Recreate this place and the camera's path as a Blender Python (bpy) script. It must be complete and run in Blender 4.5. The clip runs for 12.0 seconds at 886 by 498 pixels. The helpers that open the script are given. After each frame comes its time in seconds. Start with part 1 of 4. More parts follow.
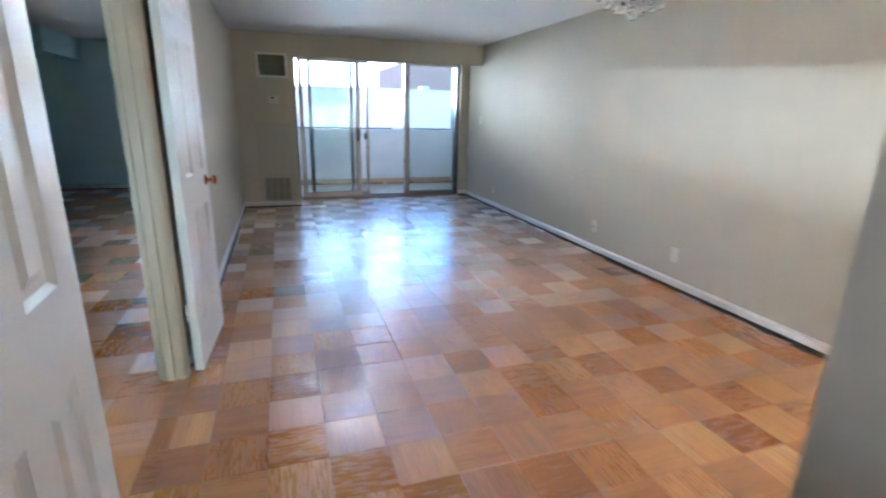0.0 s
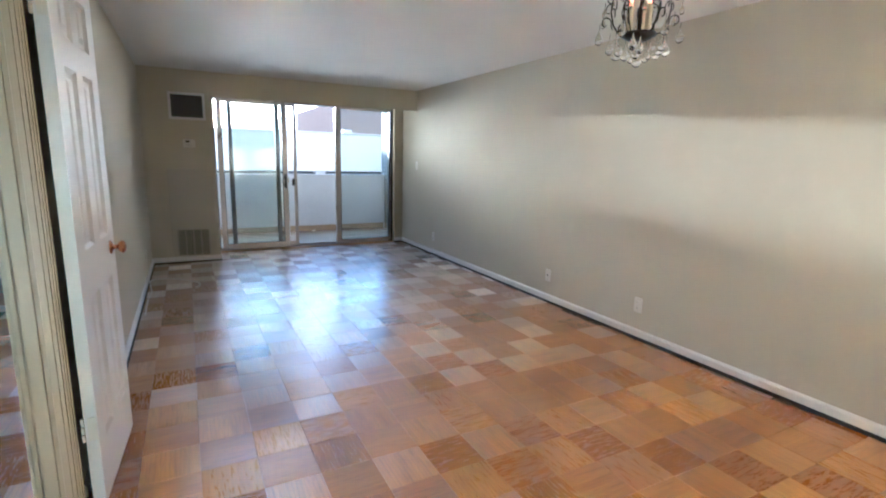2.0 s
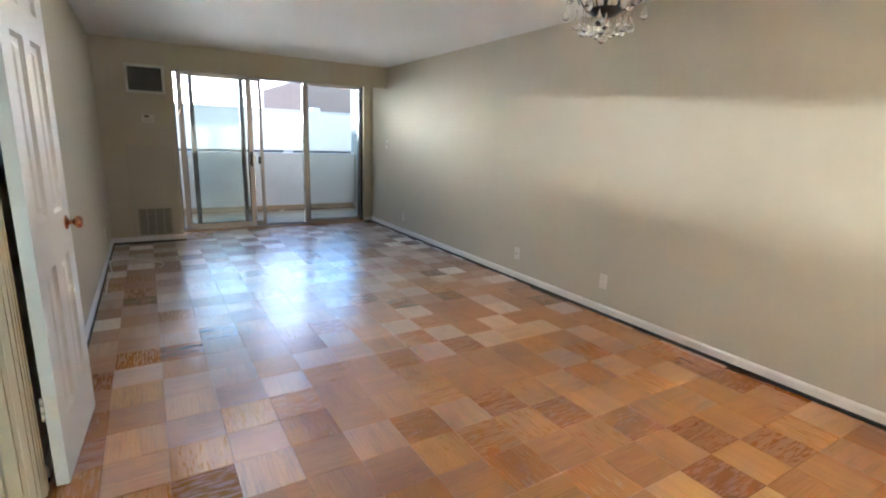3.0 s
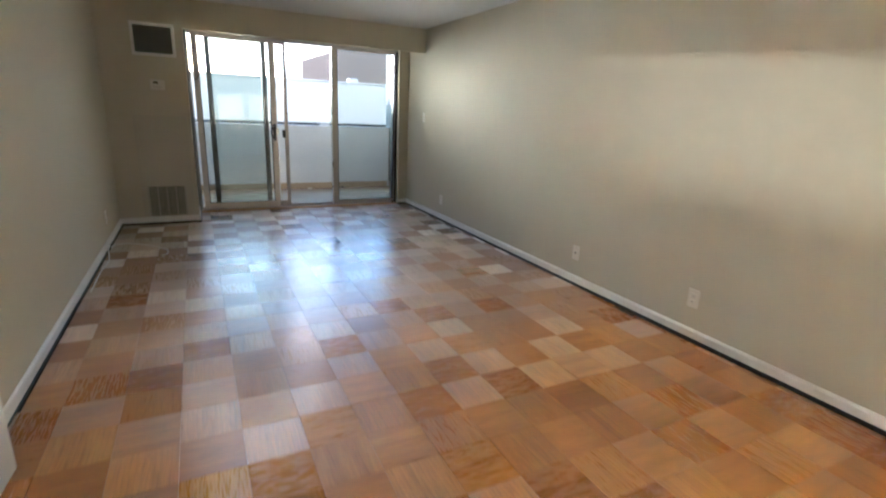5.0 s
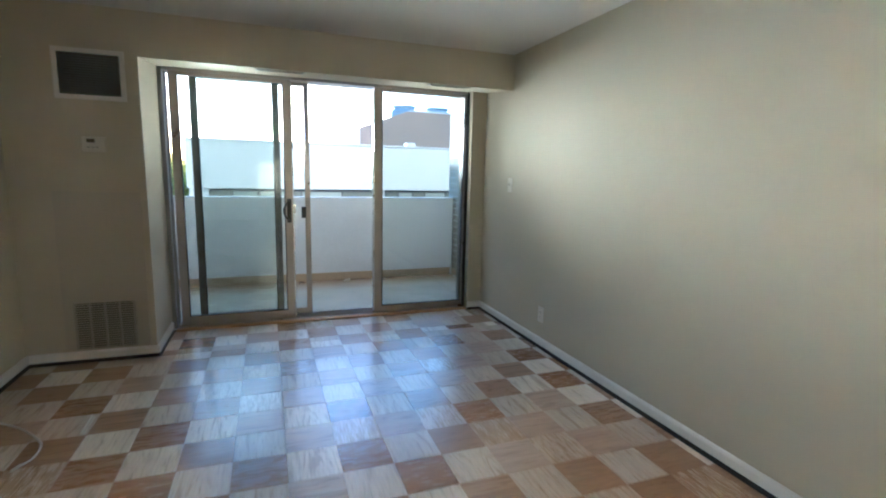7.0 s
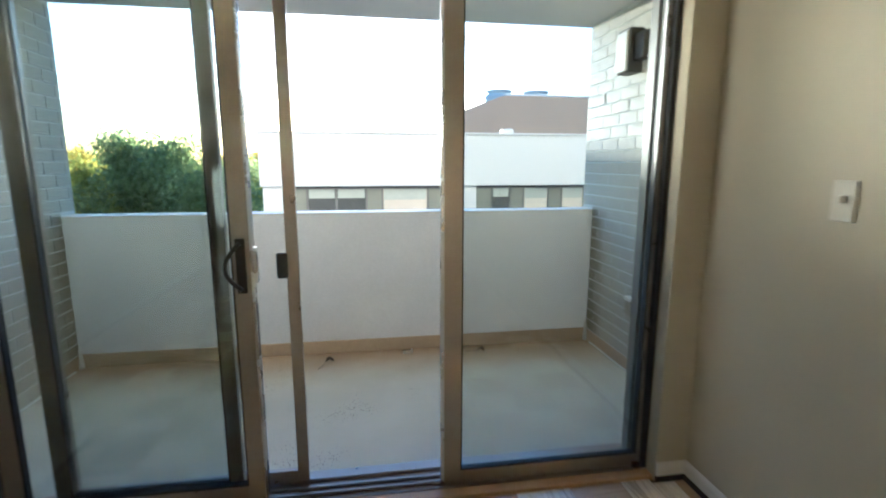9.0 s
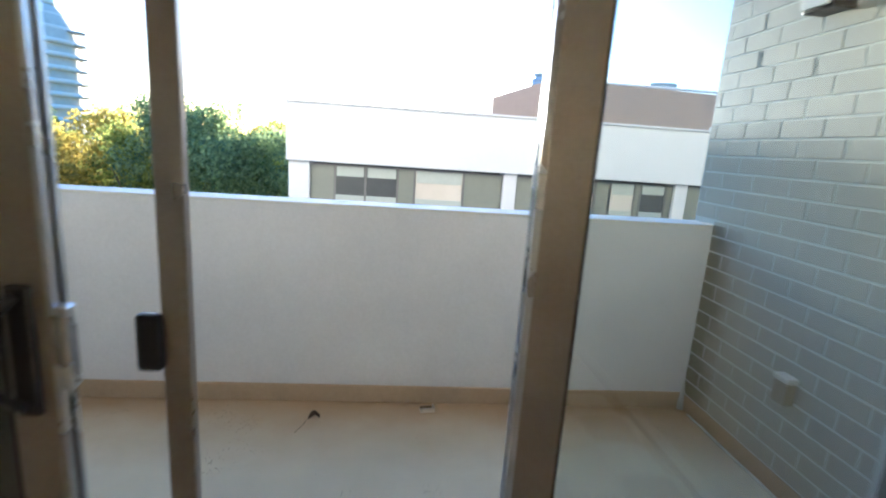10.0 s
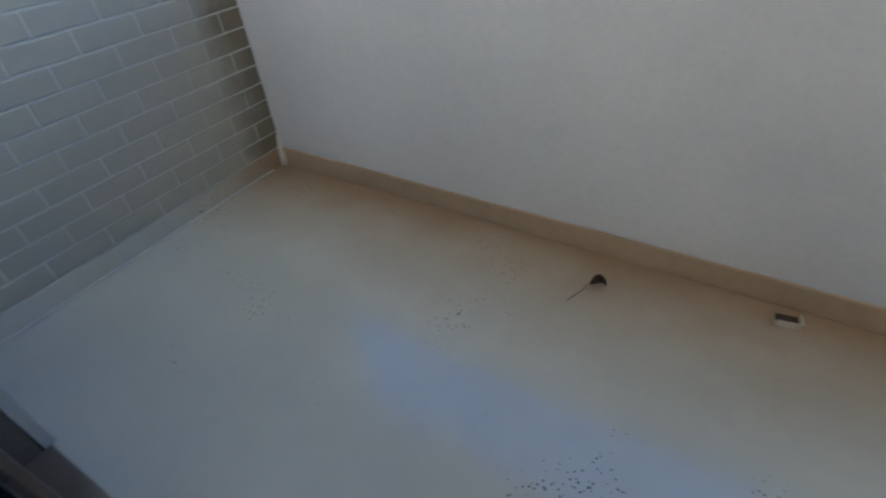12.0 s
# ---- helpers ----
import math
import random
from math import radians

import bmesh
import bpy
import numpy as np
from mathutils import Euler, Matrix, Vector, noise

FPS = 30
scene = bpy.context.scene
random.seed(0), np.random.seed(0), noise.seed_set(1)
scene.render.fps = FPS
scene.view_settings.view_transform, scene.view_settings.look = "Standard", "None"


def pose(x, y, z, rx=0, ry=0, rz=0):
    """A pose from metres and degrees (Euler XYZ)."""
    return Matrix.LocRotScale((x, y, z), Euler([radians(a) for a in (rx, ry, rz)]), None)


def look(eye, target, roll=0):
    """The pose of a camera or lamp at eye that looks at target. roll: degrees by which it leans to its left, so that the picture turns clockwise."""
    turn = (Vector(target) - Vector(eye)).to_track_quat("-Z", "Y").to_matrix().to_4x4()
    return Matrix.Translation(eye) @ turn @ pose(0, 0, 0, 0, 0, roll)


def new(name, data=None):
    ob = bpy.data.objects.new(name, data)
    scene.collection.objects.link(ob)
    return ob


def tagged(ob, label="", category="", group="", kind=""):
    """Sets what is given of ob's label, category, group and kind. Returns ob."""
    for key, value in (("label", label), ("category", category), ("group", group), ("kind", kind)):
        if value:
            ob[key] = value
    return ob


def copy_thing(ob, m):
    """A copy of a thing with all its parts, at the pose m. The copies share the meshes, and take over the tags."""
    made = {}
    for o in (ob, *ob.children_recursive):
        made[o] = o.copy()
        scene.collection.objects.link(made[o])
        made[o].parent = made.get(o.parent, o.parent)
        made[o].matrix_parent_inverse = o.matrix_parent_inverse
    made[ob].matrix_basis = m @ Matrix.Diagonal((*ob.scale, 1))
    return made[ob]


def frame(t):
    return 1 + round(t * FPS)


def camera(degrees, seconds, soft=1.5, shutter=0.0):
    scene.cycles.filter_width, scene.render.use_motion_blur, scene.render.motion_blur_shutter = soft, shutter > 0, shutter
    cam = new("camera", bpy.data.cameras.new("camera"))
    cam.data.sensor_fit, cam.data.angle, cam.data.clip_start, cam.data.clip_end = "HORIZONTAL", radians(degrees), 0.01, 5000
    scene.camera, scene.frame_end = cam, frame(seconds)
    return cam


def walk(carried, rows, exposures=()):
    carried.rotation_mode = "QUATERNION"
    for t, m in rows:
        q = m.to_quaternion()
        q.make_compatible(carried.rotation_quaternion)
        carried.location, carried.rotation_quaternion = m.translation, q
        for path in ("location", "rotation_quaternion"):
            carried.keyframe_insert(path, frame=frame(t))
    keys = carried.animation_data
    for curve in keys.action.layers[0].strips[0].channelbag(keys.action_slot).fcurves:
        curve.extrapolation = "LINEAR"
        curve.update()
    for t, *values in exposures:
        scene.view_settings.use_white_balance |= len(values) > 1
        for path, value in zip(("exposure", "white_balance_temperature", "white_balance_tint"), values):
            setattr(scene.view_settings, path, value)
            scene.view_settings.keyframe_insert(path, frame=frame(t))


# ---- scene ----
cam = camera(85.0, 12.0, soft=2.0, shutter=0.4)
PATH = [
    (0, (0.347, 0.613, 1.307), (0.958, 2.44, 0.768), 1.3),
    (0.5, (0.318, 0.855, 1.321), (0.697, 2.759, 0.837), 0.3),
    (1, (0.31, 0.99, 1.392), (0.812, 2.908, 1.128), 1.3),
    (1.5, (0.27, 1.065, 1.383), (1.069, 2.876, 1.096), -0.1),
    (2, (0.253, 1.074, 1.343), (1.171, 2.811, 0.973), 1.4),
    (2.5, (0.254, 1.061, 1.316), (1.217, 2.756, 0.87), 2.0),
    (3, (0.253, 1.054, 1.318), (1.269, 2.719, 0.877), 2.0),
    (3.2, (0.249, 1.06, 1.309), (1.273, 2.722, 0.873), 1.9),
    (4.8, (0.574, 1.59, 1.306), (1.515, 3.242, 0.687), 2.1),
    (5, (0.612, 1.75, 1.302), (1.486, 3.465, 0.757), 2.6),
    (5.5, (0.786, 2.264, 1.289), (1.687, 3.983, 0.804), -0.2),
    (6, (0.99, 2.747, 1.31), (1.873, 4.496, 0.912), 0.3),
    (6.5, (1.167, 3.356, 1.308), (1.806, 5.233, 1.048), 1.0),
    (7, (1.322, 3.966, 1.302), (1.999, 5.823, 0.996), 1.3),
    (7.5, (1.469, 4.577, 1.285), (1.954, 6.491, 0.967), 1.6),
    (7.7, (1.503, 4.84, 1.287), (2.041, 6.758, 1.107), 2.2),
    (9.5, (2.02, 7.066, 1.329), (2.228, 9.016, 0.937), 0.8),
    (10, (2.016, 7.584, 1.29), (2.206, 9.532, 0.879), 3.9),
    (10.5, (2.043, 8.056, 1.305), (2.039, 9.974, 0.74), 2.2),
    (11, (2.002, 8.31, 1.191), (1.643, 10.066, 0.304), 4.3),
    (11.5, (1.931, 8.428, 1.184), (1.362, 9.923, -0.018), 0.9),
    (12, (1.872, 8.456, 1.147), (1.022, 9.746, -0.124), -4.5),
]
EXPOSURES = [(0.0, 3.4, 3750, 10), (1.0, 3.4, 3750, 10), (2.5, 3.3, 4100, 9), (5.0, 3.15, 4250, 7), (6.5, 3.15, 4150, 3), (7.5, 3.2, 4000, 3),
             (9.5, 3.05, 4650, 5), (10.0, 2.95, 4550, 7), (10.5, 2.68, 4450, 9), (11.0, 2.42, 4500, 9), (11.5, 2.42, 4500, 9), (12.0, 2.5, 4500, 8)]
walk(cam, [(t, look(eye, target, roll)) for t, eye, target, roll in PATH], EXPOSURES)

# ---------------------------------------------------------------- world and sun
SUN_LEFT, SUN_UP = 2.7, 4.2
world = bpy.data.worlds.new("evening_sky")
scene.world = world
world.use_nodes = True
wn = world.node_tree
sky = wn.nodes.new("ShaderNodeTexSky")
sky.sky_type = "NISHITA"
sky.sun_disc = False
sky.sun_elevation = radians(SUN_UP)
sky.sun_rotation = radians(-SUN_LEFT)
sky.dust_density = 2.0
sky.ozone_density = 3.0
sky.air_density = 1.0
wn.nodes["Background"].inputs["Strength"].default_value = 0.15
wn.links.new(sky.outputs[0], wn.nodes["Background"].inputs["Color"])
sun = new("sun", bpy.data.lights.new("sun", "SUN"))
sun.data.energy = 4.2
sun.data.angle = radians(1.2)
sun.data.color = (1.0, 0.77, 0.51)
sun.matrix_world = look((0, 30, 20), (math.sin(radians(SUN_LEFT)), 30 - math.cos(radians(SUN_LEFT)), 20 - math.tan(radians(SUN_UP))))


# ---------------------------------------------------------------- mesh helpers
def quad_box(bm, x0, x1, y0, y1, z0, z1, m=None):
    vs = [bm.verts.new(Vector(p) if m is None else m @ Vector(p)) for p in
          ((x0, y0, z0), (x1, y0, z0), (x1, y1, z0), (x0, y1, z0), (x0, y0, z1), (x1, y0, z1), (x1, y1, z1), (x0, y1, z1))]
    for f in ((3, 2, 1, 0), (4, 5, 6, 7), (0, 1, 5, 4), (1, 2, 6, 5), (2, 3, 7, 6), (3, 0, 4, 7)):
        bm.faces.new([vs[k] for k in f])
    return vs


def box(x0, x1, y0, y1, z0, z1, bevel=0.0, seg=2):
    bm = bmesh.new()
    quad_box(bm, x0, x1, y0, y1, z0, z1)
    if bevel:
        bmesh.ops.bevel(bm, geom=bm.edges[:], offset=bevel, segments=seg, affect="EDGES", profile=0.5)
    return bm


def boxes(*rows):
    bm = bmesh.new()
    for r in rows:
        quad_box(bm, *r)
    return bm


def tube(bm, pts, r, seg=8, caps=True):
    pts = [Vector(p) for p in pts]
    radii = r if isinstance(r, (list, tuple)) else [r] * len(pts)
    rings = []
    side = None
    for k, p in enumerate(pts):
        d = (pts[min(k + 1, len(pts) - 1)] - pts[max(k - 1, 0)]).normalized()
        if side is None:
            side = d.cross(Vector((0, 0, 1)) if abs(d.z) < 0.9 else Vector((1, 0, 0))).normalized()
        side = (side - d * side.dot(d)).normalized()
        up = d.cross(side)
        rings.append([bm.verts.new(p + radii[k] * (math.cos(a) * side + math.sin(a) * up)) for a in [2 * math.pi * q / seg for q in range(seg)]])
    for a, b in zip(rings, rings[1:]):
        for q in range(seg):
            bm.faces.new((a[q], a[(q + 1) % seg], b[(q + 1) % seg], b[q])).smooth = True
    if caps:
        bm.faces.new(rings[0][::-1])
        bm.faces.new(rings[-1])
    return bm


def lathe(bm, profile, m=None, seg=16):
    """profile: (radius, height) from bottom to top round the local z axis."""
    m = m or Matrix.Identity(4)
    rings = []
    for r, z in profile:
        if r < 1e-6:
            rings.append([bm.verts.new(m @ Vector((0, 0, z)))])
        else:
            rings.append([bm.verts.new(m @ Vector((r * math.cos(2 * math.pi * q / seg), r * math.sin(2 * math.pi * q / seg), z))) for q in range(seg)])
    for a, b in zip(rings, rings[1:]):
        for q in range(seg):
            f = [a[q % len(a)], a[(q + 1) % len(a)], b[(q + 1) % len(b)], b[q % len(b)]]
            f = list(dict.fromkeys(f))
            if len(f) > 2:
                bm.faces.new(f).smooth = True
    for ring, flip in ((rings[0], True), (rings[-1], False)):
        if len(ring) > 2:
            bm.faces.new(ring[::-1] if flip else ring)
    return bm


def mesh_of(name, bm, mat):
    bmesh.ops.recalc_face_normals(bm, faces=bm.faces[:])
    me = bpy.data.meshes.new(name)
    bm.to_mesh(me)
    bm.free()
    if mat is not None:
        me.materials.append(mat)
    return me


def part(name, bm, mat, parent, label="", m=None):
    ob = new(name, mesh_of(name, bm, mat))
    ob.parent = parent
    if m is not None:
        ob.matrix_basis = m
    return tagged(ob, label)


def thing(name, label, category, m=None, group="", kind=""):
    ob = new(name)
    ob.empty_display_size = 0.05
    if m is not None:
        ob.matrix_basis = m
    return tagged(ob, label, category, group, kind)


def solid(name, bm, mat, label="", category="", kind="", group="", m=None):
    ob = new(name, mesh_of(name, bm, mat))
    if m is not None:
        ob.matrix_basis = m
    return tagged(ob, label, category, group, kind)


# ---------------------------------------------------------------- materials
def mat_nodes(name):
    m = bpy.data.materials.new(name)
    m.use_nodes = True
    nt = m.node_tree
    return m, nt, nt.nodes["Principled BSDF"]


def noise_node(nt, scale, detail=4.0, rough=0.55, vec=None):
    n = nt.nodes.new("ShaderNodeTexNoise")
    n.inputs["Scale"].default_value, n.inputs["Detail"].default_value, n.inputs["Roughness"].default_value = scale, detail, rough
    if vec is not None:
        nt.links.new(vec, n.inputs["Vector"])
    return n


def ramp(nt, fac, *stops):
    r = nt.nodes.new("ShaderNodeValToRGB")
    while len(r.color_ramp.elements) < len(stops):
        r.color_ramp.elements.new(0.5)
    for e, (p, c) in zip(r.color_ramp.elements, stops):
        e.position, e.color = p, (*c, 1) if len(c) == 3 else c
    nt.links.new(fac, r.inputs["Fac"])
    return r


def mixed(nt, fac, a, b, mode="MIX"):
    n = nt.nodes.new("ShaderNodeMix")
    n.data_type, n.blend_type = "RGBA", mode
    for sock, v in ((n.inputs["Factor"], fac), (n.inputs["A"], a), (n.inputs["B"], b)):
        if isinstance(v, (int, float)):
            sock.default_value = v
        elif isinstance(v, tuple):
            sock.default_value = (*v, 1)
        else:
            nt.links.new(v, sock)
    return n.outputs["Result"]


def calc(nt, op, a, b=0.0):
    n = nt.nodes.new("ShaderNodeMath")
    n.operation = op
    for sock, v in zip(n.inputs, (a, b)):
        if isinstance(v, (int, float)):
            sock.default_value = v
        else:
            nt.links.new(v, sock)
    return n.outputs[0]


def bumped(nt, bsdf, height, strength, dist):
    b = nt.nodes.new("ShaderNodeBump")
    b.inputs["Strength"].default_value, b.inputs["Distance"].default_value = strength, dist
    nt.links.new(height, b.inputs["Height"])
    nt.links.new(b.outputs[0], bsdf.inputs["Normal"])


def plain(name, col, rough=0.5, metal=0.0, vary=0.12, fine=60.0, coarse=2.5, bump=0.15, dist=0.001, rvary=0.08, spec=0.5):
    """Painted or cast surface: fine grain and coarse blotches in colour, gloss and relief."""
    m, nt, b = mat_nodes(name)
    co = nt.nodes.new("ShaderNodeTexCoord").outputs["Object"]
    n1 = noise_node(nt, fine, 5, 0.6, co)
    n2 = noise_node(nt, coarse, 4, 0.6, co)
    both = calc(nt, "ADD", calc(nt, "MULTIPLY", n1.outputs["Fac"], 0.4), calc(nt, "MULTIPLY", n2.outputs["Fac"], 0.6))
    lo, hi = tuple(c * (1 - vary) for c in col), tuple(min(1, c * (1 + vary)) for c in col)
    nt.links.new(ramp(nt, both, (0.3, lo), (0.7, hi)).outputs[0], b.inputs["Base Color"])
    rr = ramp(nt, n2.outputs["Fac"], (0.3, (rough - rvary,) * 3), (0.7, (rough + rvary,) * 3))
    nt.links.new(rr.outputs[0], b.inputs["Roughness"])
    b.inputs["Metallic"].default_value = metal
    b.inputs["Specular IOR Level"].default_value = spec
    if bump:
        bumped(nt, b, n1.outputs["Fac"], bump, dist)
    return m


def parquet_mat():
    """Oiled oak mosaic squares: u runs along the grain, five fingers across v, tone by square."""
    m, nt, b = mat_nodes("parquet_oak")
    uv = nt.nodes.new("ShaderNodeUVMap")
    uv.uv_map = "UVMap"
    rnd = calc(nt, "FRACT", calc(nt, "ADD", nt.nodes.new("ShaderNodeObjectInfo").outputs["Random"], nt.nodes.new("ShaderNodeNewGeometry").outputs["Random Per Island"]))
    sep = nt.nodes.new("ShaderNodeSeparateXYZ")
    nt.links.new(uv.outputs[0], sep.inputs[0])
    turned = calc(nt, "GREATER_THAN", sep.outputs["X"], 5.0)
    finger = calc(nt, "FLOOR", calc(nt, "MULTIPLY", sep.outputs["Y"], 5.0))
    com = nt.nodes.new("ShaderNodeCombineXYZ")
    nt.links.new(calc(nt, "MULTIPLY", sep.outputs["X"], 0.34), com.inputs[0])
    nt.links.new(calc(nt, "MULTIPLY", sep.outputs["Y"], 2.6), com.inputs[1])
    nt.links.new(calc(nt, "MULTIPLY", rnd, 57.0), com.inputs[2])
    grain = noise_node(nt, 2.4, 7, 0.62, com.outputs[0])
    grain.inputs["Distortion"].default_value = 0.8
    wave = nt.nodes.new("ShaderNodeTexWave")
    wave.bands_direction = "Y"
    wave.inputs["Scale"].default_value = 1.5
    wave.inputs["Distortion"].default_value = 6.0
    wave.inputs["Detail"].default_value = 3.0
    wave.inputs["Detail Scale"].default_value = 1.2
    nt.links.new(com.outputs[0], wave.inputs["Vector"])
    rings = ramp(nt, wave.outputs["Fac"], (0.0, (0, 0, 0)), (0.5, (1, 1, 1)))
    figure = calc(nt, "ADD", calc(nt, "MULTIPLY", grain.outputs["Fac"], 0.9), calc(nt, "MULTIPLY", rings.outputs[0], 0.10))
    lively = calc(nt, "FRACT", calc(nt, "MULTIPLY", rnd, 7.31))
    strength = calc(nt, "ADD", 0.34, calc(nt, "MULTIPLY", calc(nt, "POWER", lively, 2.0), 0.60))
    wn1 = nt.nodes.new("ShaderNodeTexWhiteNoise")
    wn1.noise_dimensions = "2D"
    c2 = nt.nodes.new("ShaderNodeCombineXYZ")
    nt.links.new(finger, c2.inputs[0])
    nt.links.new(rnd, c2.inputs[1])
    nt.links.new(c2.outputs[0], wn1.inputs["Vector"])
    # turned squares toned lighter: the sheen along their grain put into the colour
    tone = calc(nt, "ADD", calc(nt, "ADD", calc(nt, "ADD", 0.14, calc(nt, "MULTIPLY", rnd, 0.50)), calc(nt, "MULTIPLY", wn1.outputs["Value"], 0.16)), calc(nt, "MULTIPLY", turned, 0.16))
    base = ramp(nt, tone, (0.0, (0.19, 0.060, 0.008)), (0.25, (0.28, 0.095, 0.010)), (0.55, (0.37, 0.138, 0.013)), (0.85, (0.47, 0.20, 0.022)), (1.0, (0.56, 0.29, 0.055)))
    streak = ramp(nt, figure, (0.30, (0.45, 0.42, 0.40)), (0.45, (0.80, 0.79, 0.78)), (0.60, (1.0, 1.0, 1.0)), (0.80, (1.12, 1.12, 1.12)))
    col = mixed(nt, strength, base.outputs[0], streak.outputs[0], "MULTIPLY")
    # paler squares towards the window: window sheen, with some bleaching, put into the colour
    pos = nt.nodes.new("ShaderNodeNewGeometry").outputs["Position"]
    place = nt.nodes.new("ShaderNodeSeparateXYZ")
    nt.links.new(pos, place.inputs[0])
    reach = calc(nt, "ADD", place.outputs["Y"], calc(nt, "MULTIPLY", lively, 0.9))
    window_sheen = ramp(nt, calc(nt, "DIVIDE", reach, 10.0), (0.42, (0, 0, 0)), (0.73, (0.9, 0.9, 0.9)))
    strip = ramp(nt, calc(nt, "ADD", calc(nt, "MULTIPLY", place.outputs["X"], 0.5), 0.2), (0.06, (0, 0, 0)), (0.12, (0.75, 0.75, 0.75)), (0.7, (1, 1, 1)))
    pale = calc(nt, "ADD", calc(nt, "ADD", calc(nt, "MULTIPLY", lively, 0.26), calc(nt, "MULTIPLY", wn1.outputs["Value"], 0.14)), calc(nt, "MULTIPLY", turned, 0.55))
    sheen_tones = ramp(nt, pale, (0.0, (0.27, 0.16, 0.085)), (0.35, (0.42, 0.29, 0.18)), (0.55, (0.64, 0.56, 0.44)), (1.0, (0.82, 0.77, 0.66)))
    swirl = noise_node(nt, 1.5, 5, 0.6, com.outputs[0])
    swirl.inputs["Distortion"].default_value = 2.6
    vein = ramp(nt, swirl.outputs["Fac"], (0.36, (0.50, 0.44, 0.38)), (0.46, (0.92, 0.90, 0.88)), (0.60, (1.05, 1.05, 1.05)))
    veined = mixed(nt, calc(nt, "ADD", strength, 0.15), sheen_tones.outputs[0], vein.outputs[0], "MULTIPLY")
    pores = ramp(nt, noise_node(nt, 9.0, 4, 0.6, com.outputs[0]).outputs["Fac"], (0.35, (0.72, 0.68, 0.64)), (0.60, (1.08, 1.08, 1.08)))
    wood = mixed(nt, calc(nt, "MULTIPLY", window_sheen.outputs[0], strip.outputs[0]), col, veined)
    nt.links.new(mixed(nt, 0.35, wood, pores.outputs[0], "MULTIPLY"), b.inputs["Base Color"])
    fine = noise_node(nt, 9.0, 4, 0.6, com.outputs[0])
    rr = calc(nt, "ADD", calc(nt, "MULTIPLY", lively, 0.10), calc(nt, "MULTIPLY", fine.outputs["Fac"], 0.12))
    nt.links.new(calc(nt, "ADD", rr, 0.20), b.inputs["Roughness"])
    b.inputs["Specular IOR Level"].default_value = 0.5
    b.inputs["Anisotropic"].default_value = 0.5
    tan = nt.nodes.new("ShaderNodeTangent")
    tan.direction_type = "UV_MAP"
    tan.uv_map = "UVMap"
    nt.links.new(tan.outputs[0], b.inputs["Tangent"])
    sheen = calc(nt, "ADD", 0.78, calc(nt, "ADD", calc(nt, "MULTIPLY", turned, 0.12), calc(nt, "MULTIPLY", lively, 0.10)))
    nt.links.new(sheen, b.inputs["Coat Weight"])
    nt.links.new(calc(nt, "ADD", 0.20, calc(nt, "MULTIPLY", lively, 0.10)), b.inputs["Coat Roughness"])
    b.inputs["Coat IOR"].default_value = 1.7
    bumped(nt, b, calc(nt, "ADD", calc(nt, "MULTIPLY", fine.outputs["Fac"], 0.6), calc(nt, "MULTIPLY", swirl.outputs["Fac"], 0.8)), 0.14, 0.0008)
    return m


def glass_mat(name, col, rough=0.0, ior=1.45):
    m, nt, b = mat_nodes(name)
    b.inputs["Base Color"].default_value = (*col, 1)
    b.inputs["Transmission Weight"].default_value = 1.0
    b.inputs["Roughness"].default_value = rough
    b.inputs["IOR"].default_value = ior
    return m


def glow_mat(name, col, strength):
    m, nt, b = mat_nodes(name)
    b.inputs["Base Color"].default_value = (*col, 1)
    b.inputs["Emission Color"].default_value = (*col, 1)
    b.inputs["Emission Strength"].default_value = strength
    return m


def leaf_mat(name, dark, light):
    m, nt, b = mat_nodes(name)
    geo = nt.nodes.new("ShaderNodeNewGeometry")
    big = noise_node(nt, 0.5, 3, 0.5, geo.outputs["Position"])
    f = calc(nt, "ADD", calc(nt, "MULTIPLY", geo.outputs["Random Per Island"], 0.5), calc(nt, "MULTIPLY", big.outputs["Fac"], 0.5))
    col = ramp(nt, f, (0.25, dark), (0.75, light)).outputs[0]
    nt.links.new(col, b.inputs["Base Color"])
    b.inputs["Roughness"].default_value = 0.6
    tr = nt.nodes.new("ShaderNodeBsdfTranslucent")
    nt.links.new(col, tr.inputs["Color"])
    mx = nt.nodes.new("ShaderNodeMixShader")
    mx.inputs[0].default_value = 0.7
    nt.links.new(b.outputs[0], mx.inputs[1])
    nt.links.new(tr.outputs[0], mx.inputs[2])
    nt.links.new(mx.outputs[0], nt.nodes["Material Output"].inputs["Surface"])
    return m


PAINT = plain("wall_paint_cream", (0.485, 0.432, 0.315), 0.9, spec=0.04, rvary=0.03, vary=0.03, fine=220, coarse=1.2, bump=0.12, dist=0.0006)
CEILING = plain("ceiling_paint_white", (0.64, 0.60, 0.53), 0.85, vary=0.03, fine=160, coarse=1.0, bump=0.25, dist=0.001)
TRIM = plain("trim_paint_white", (0.66, 0.62, 0.55), 0.38, vary=0.03, fine=140, coarse=2, bump=0.05, dist=0.0005, rvary=0.03)
DOORPAINT = plain("door_enamel_white", (0.72, 0.68, 0.61), 0.42, vary=0.015, fine=140, coarse=1.2, bump=0.04, dist=0.0004, rvary=0.015)
BEDPAINT = plain("wall_paint_bedroom", (0.46, 0.55, 0.52), 0.9, spec=0.04, rvary=0.03, vary=0.03, fine=200, coarse=1.2, bump=0.12, dist=0.0006)
PANELPAINT = plain("panel_paint_beige", (0.44, 0.39, 0.29), 0.7, vary=0.04, fine=150, coarse=2, bump=0.08)
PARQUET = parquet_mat()
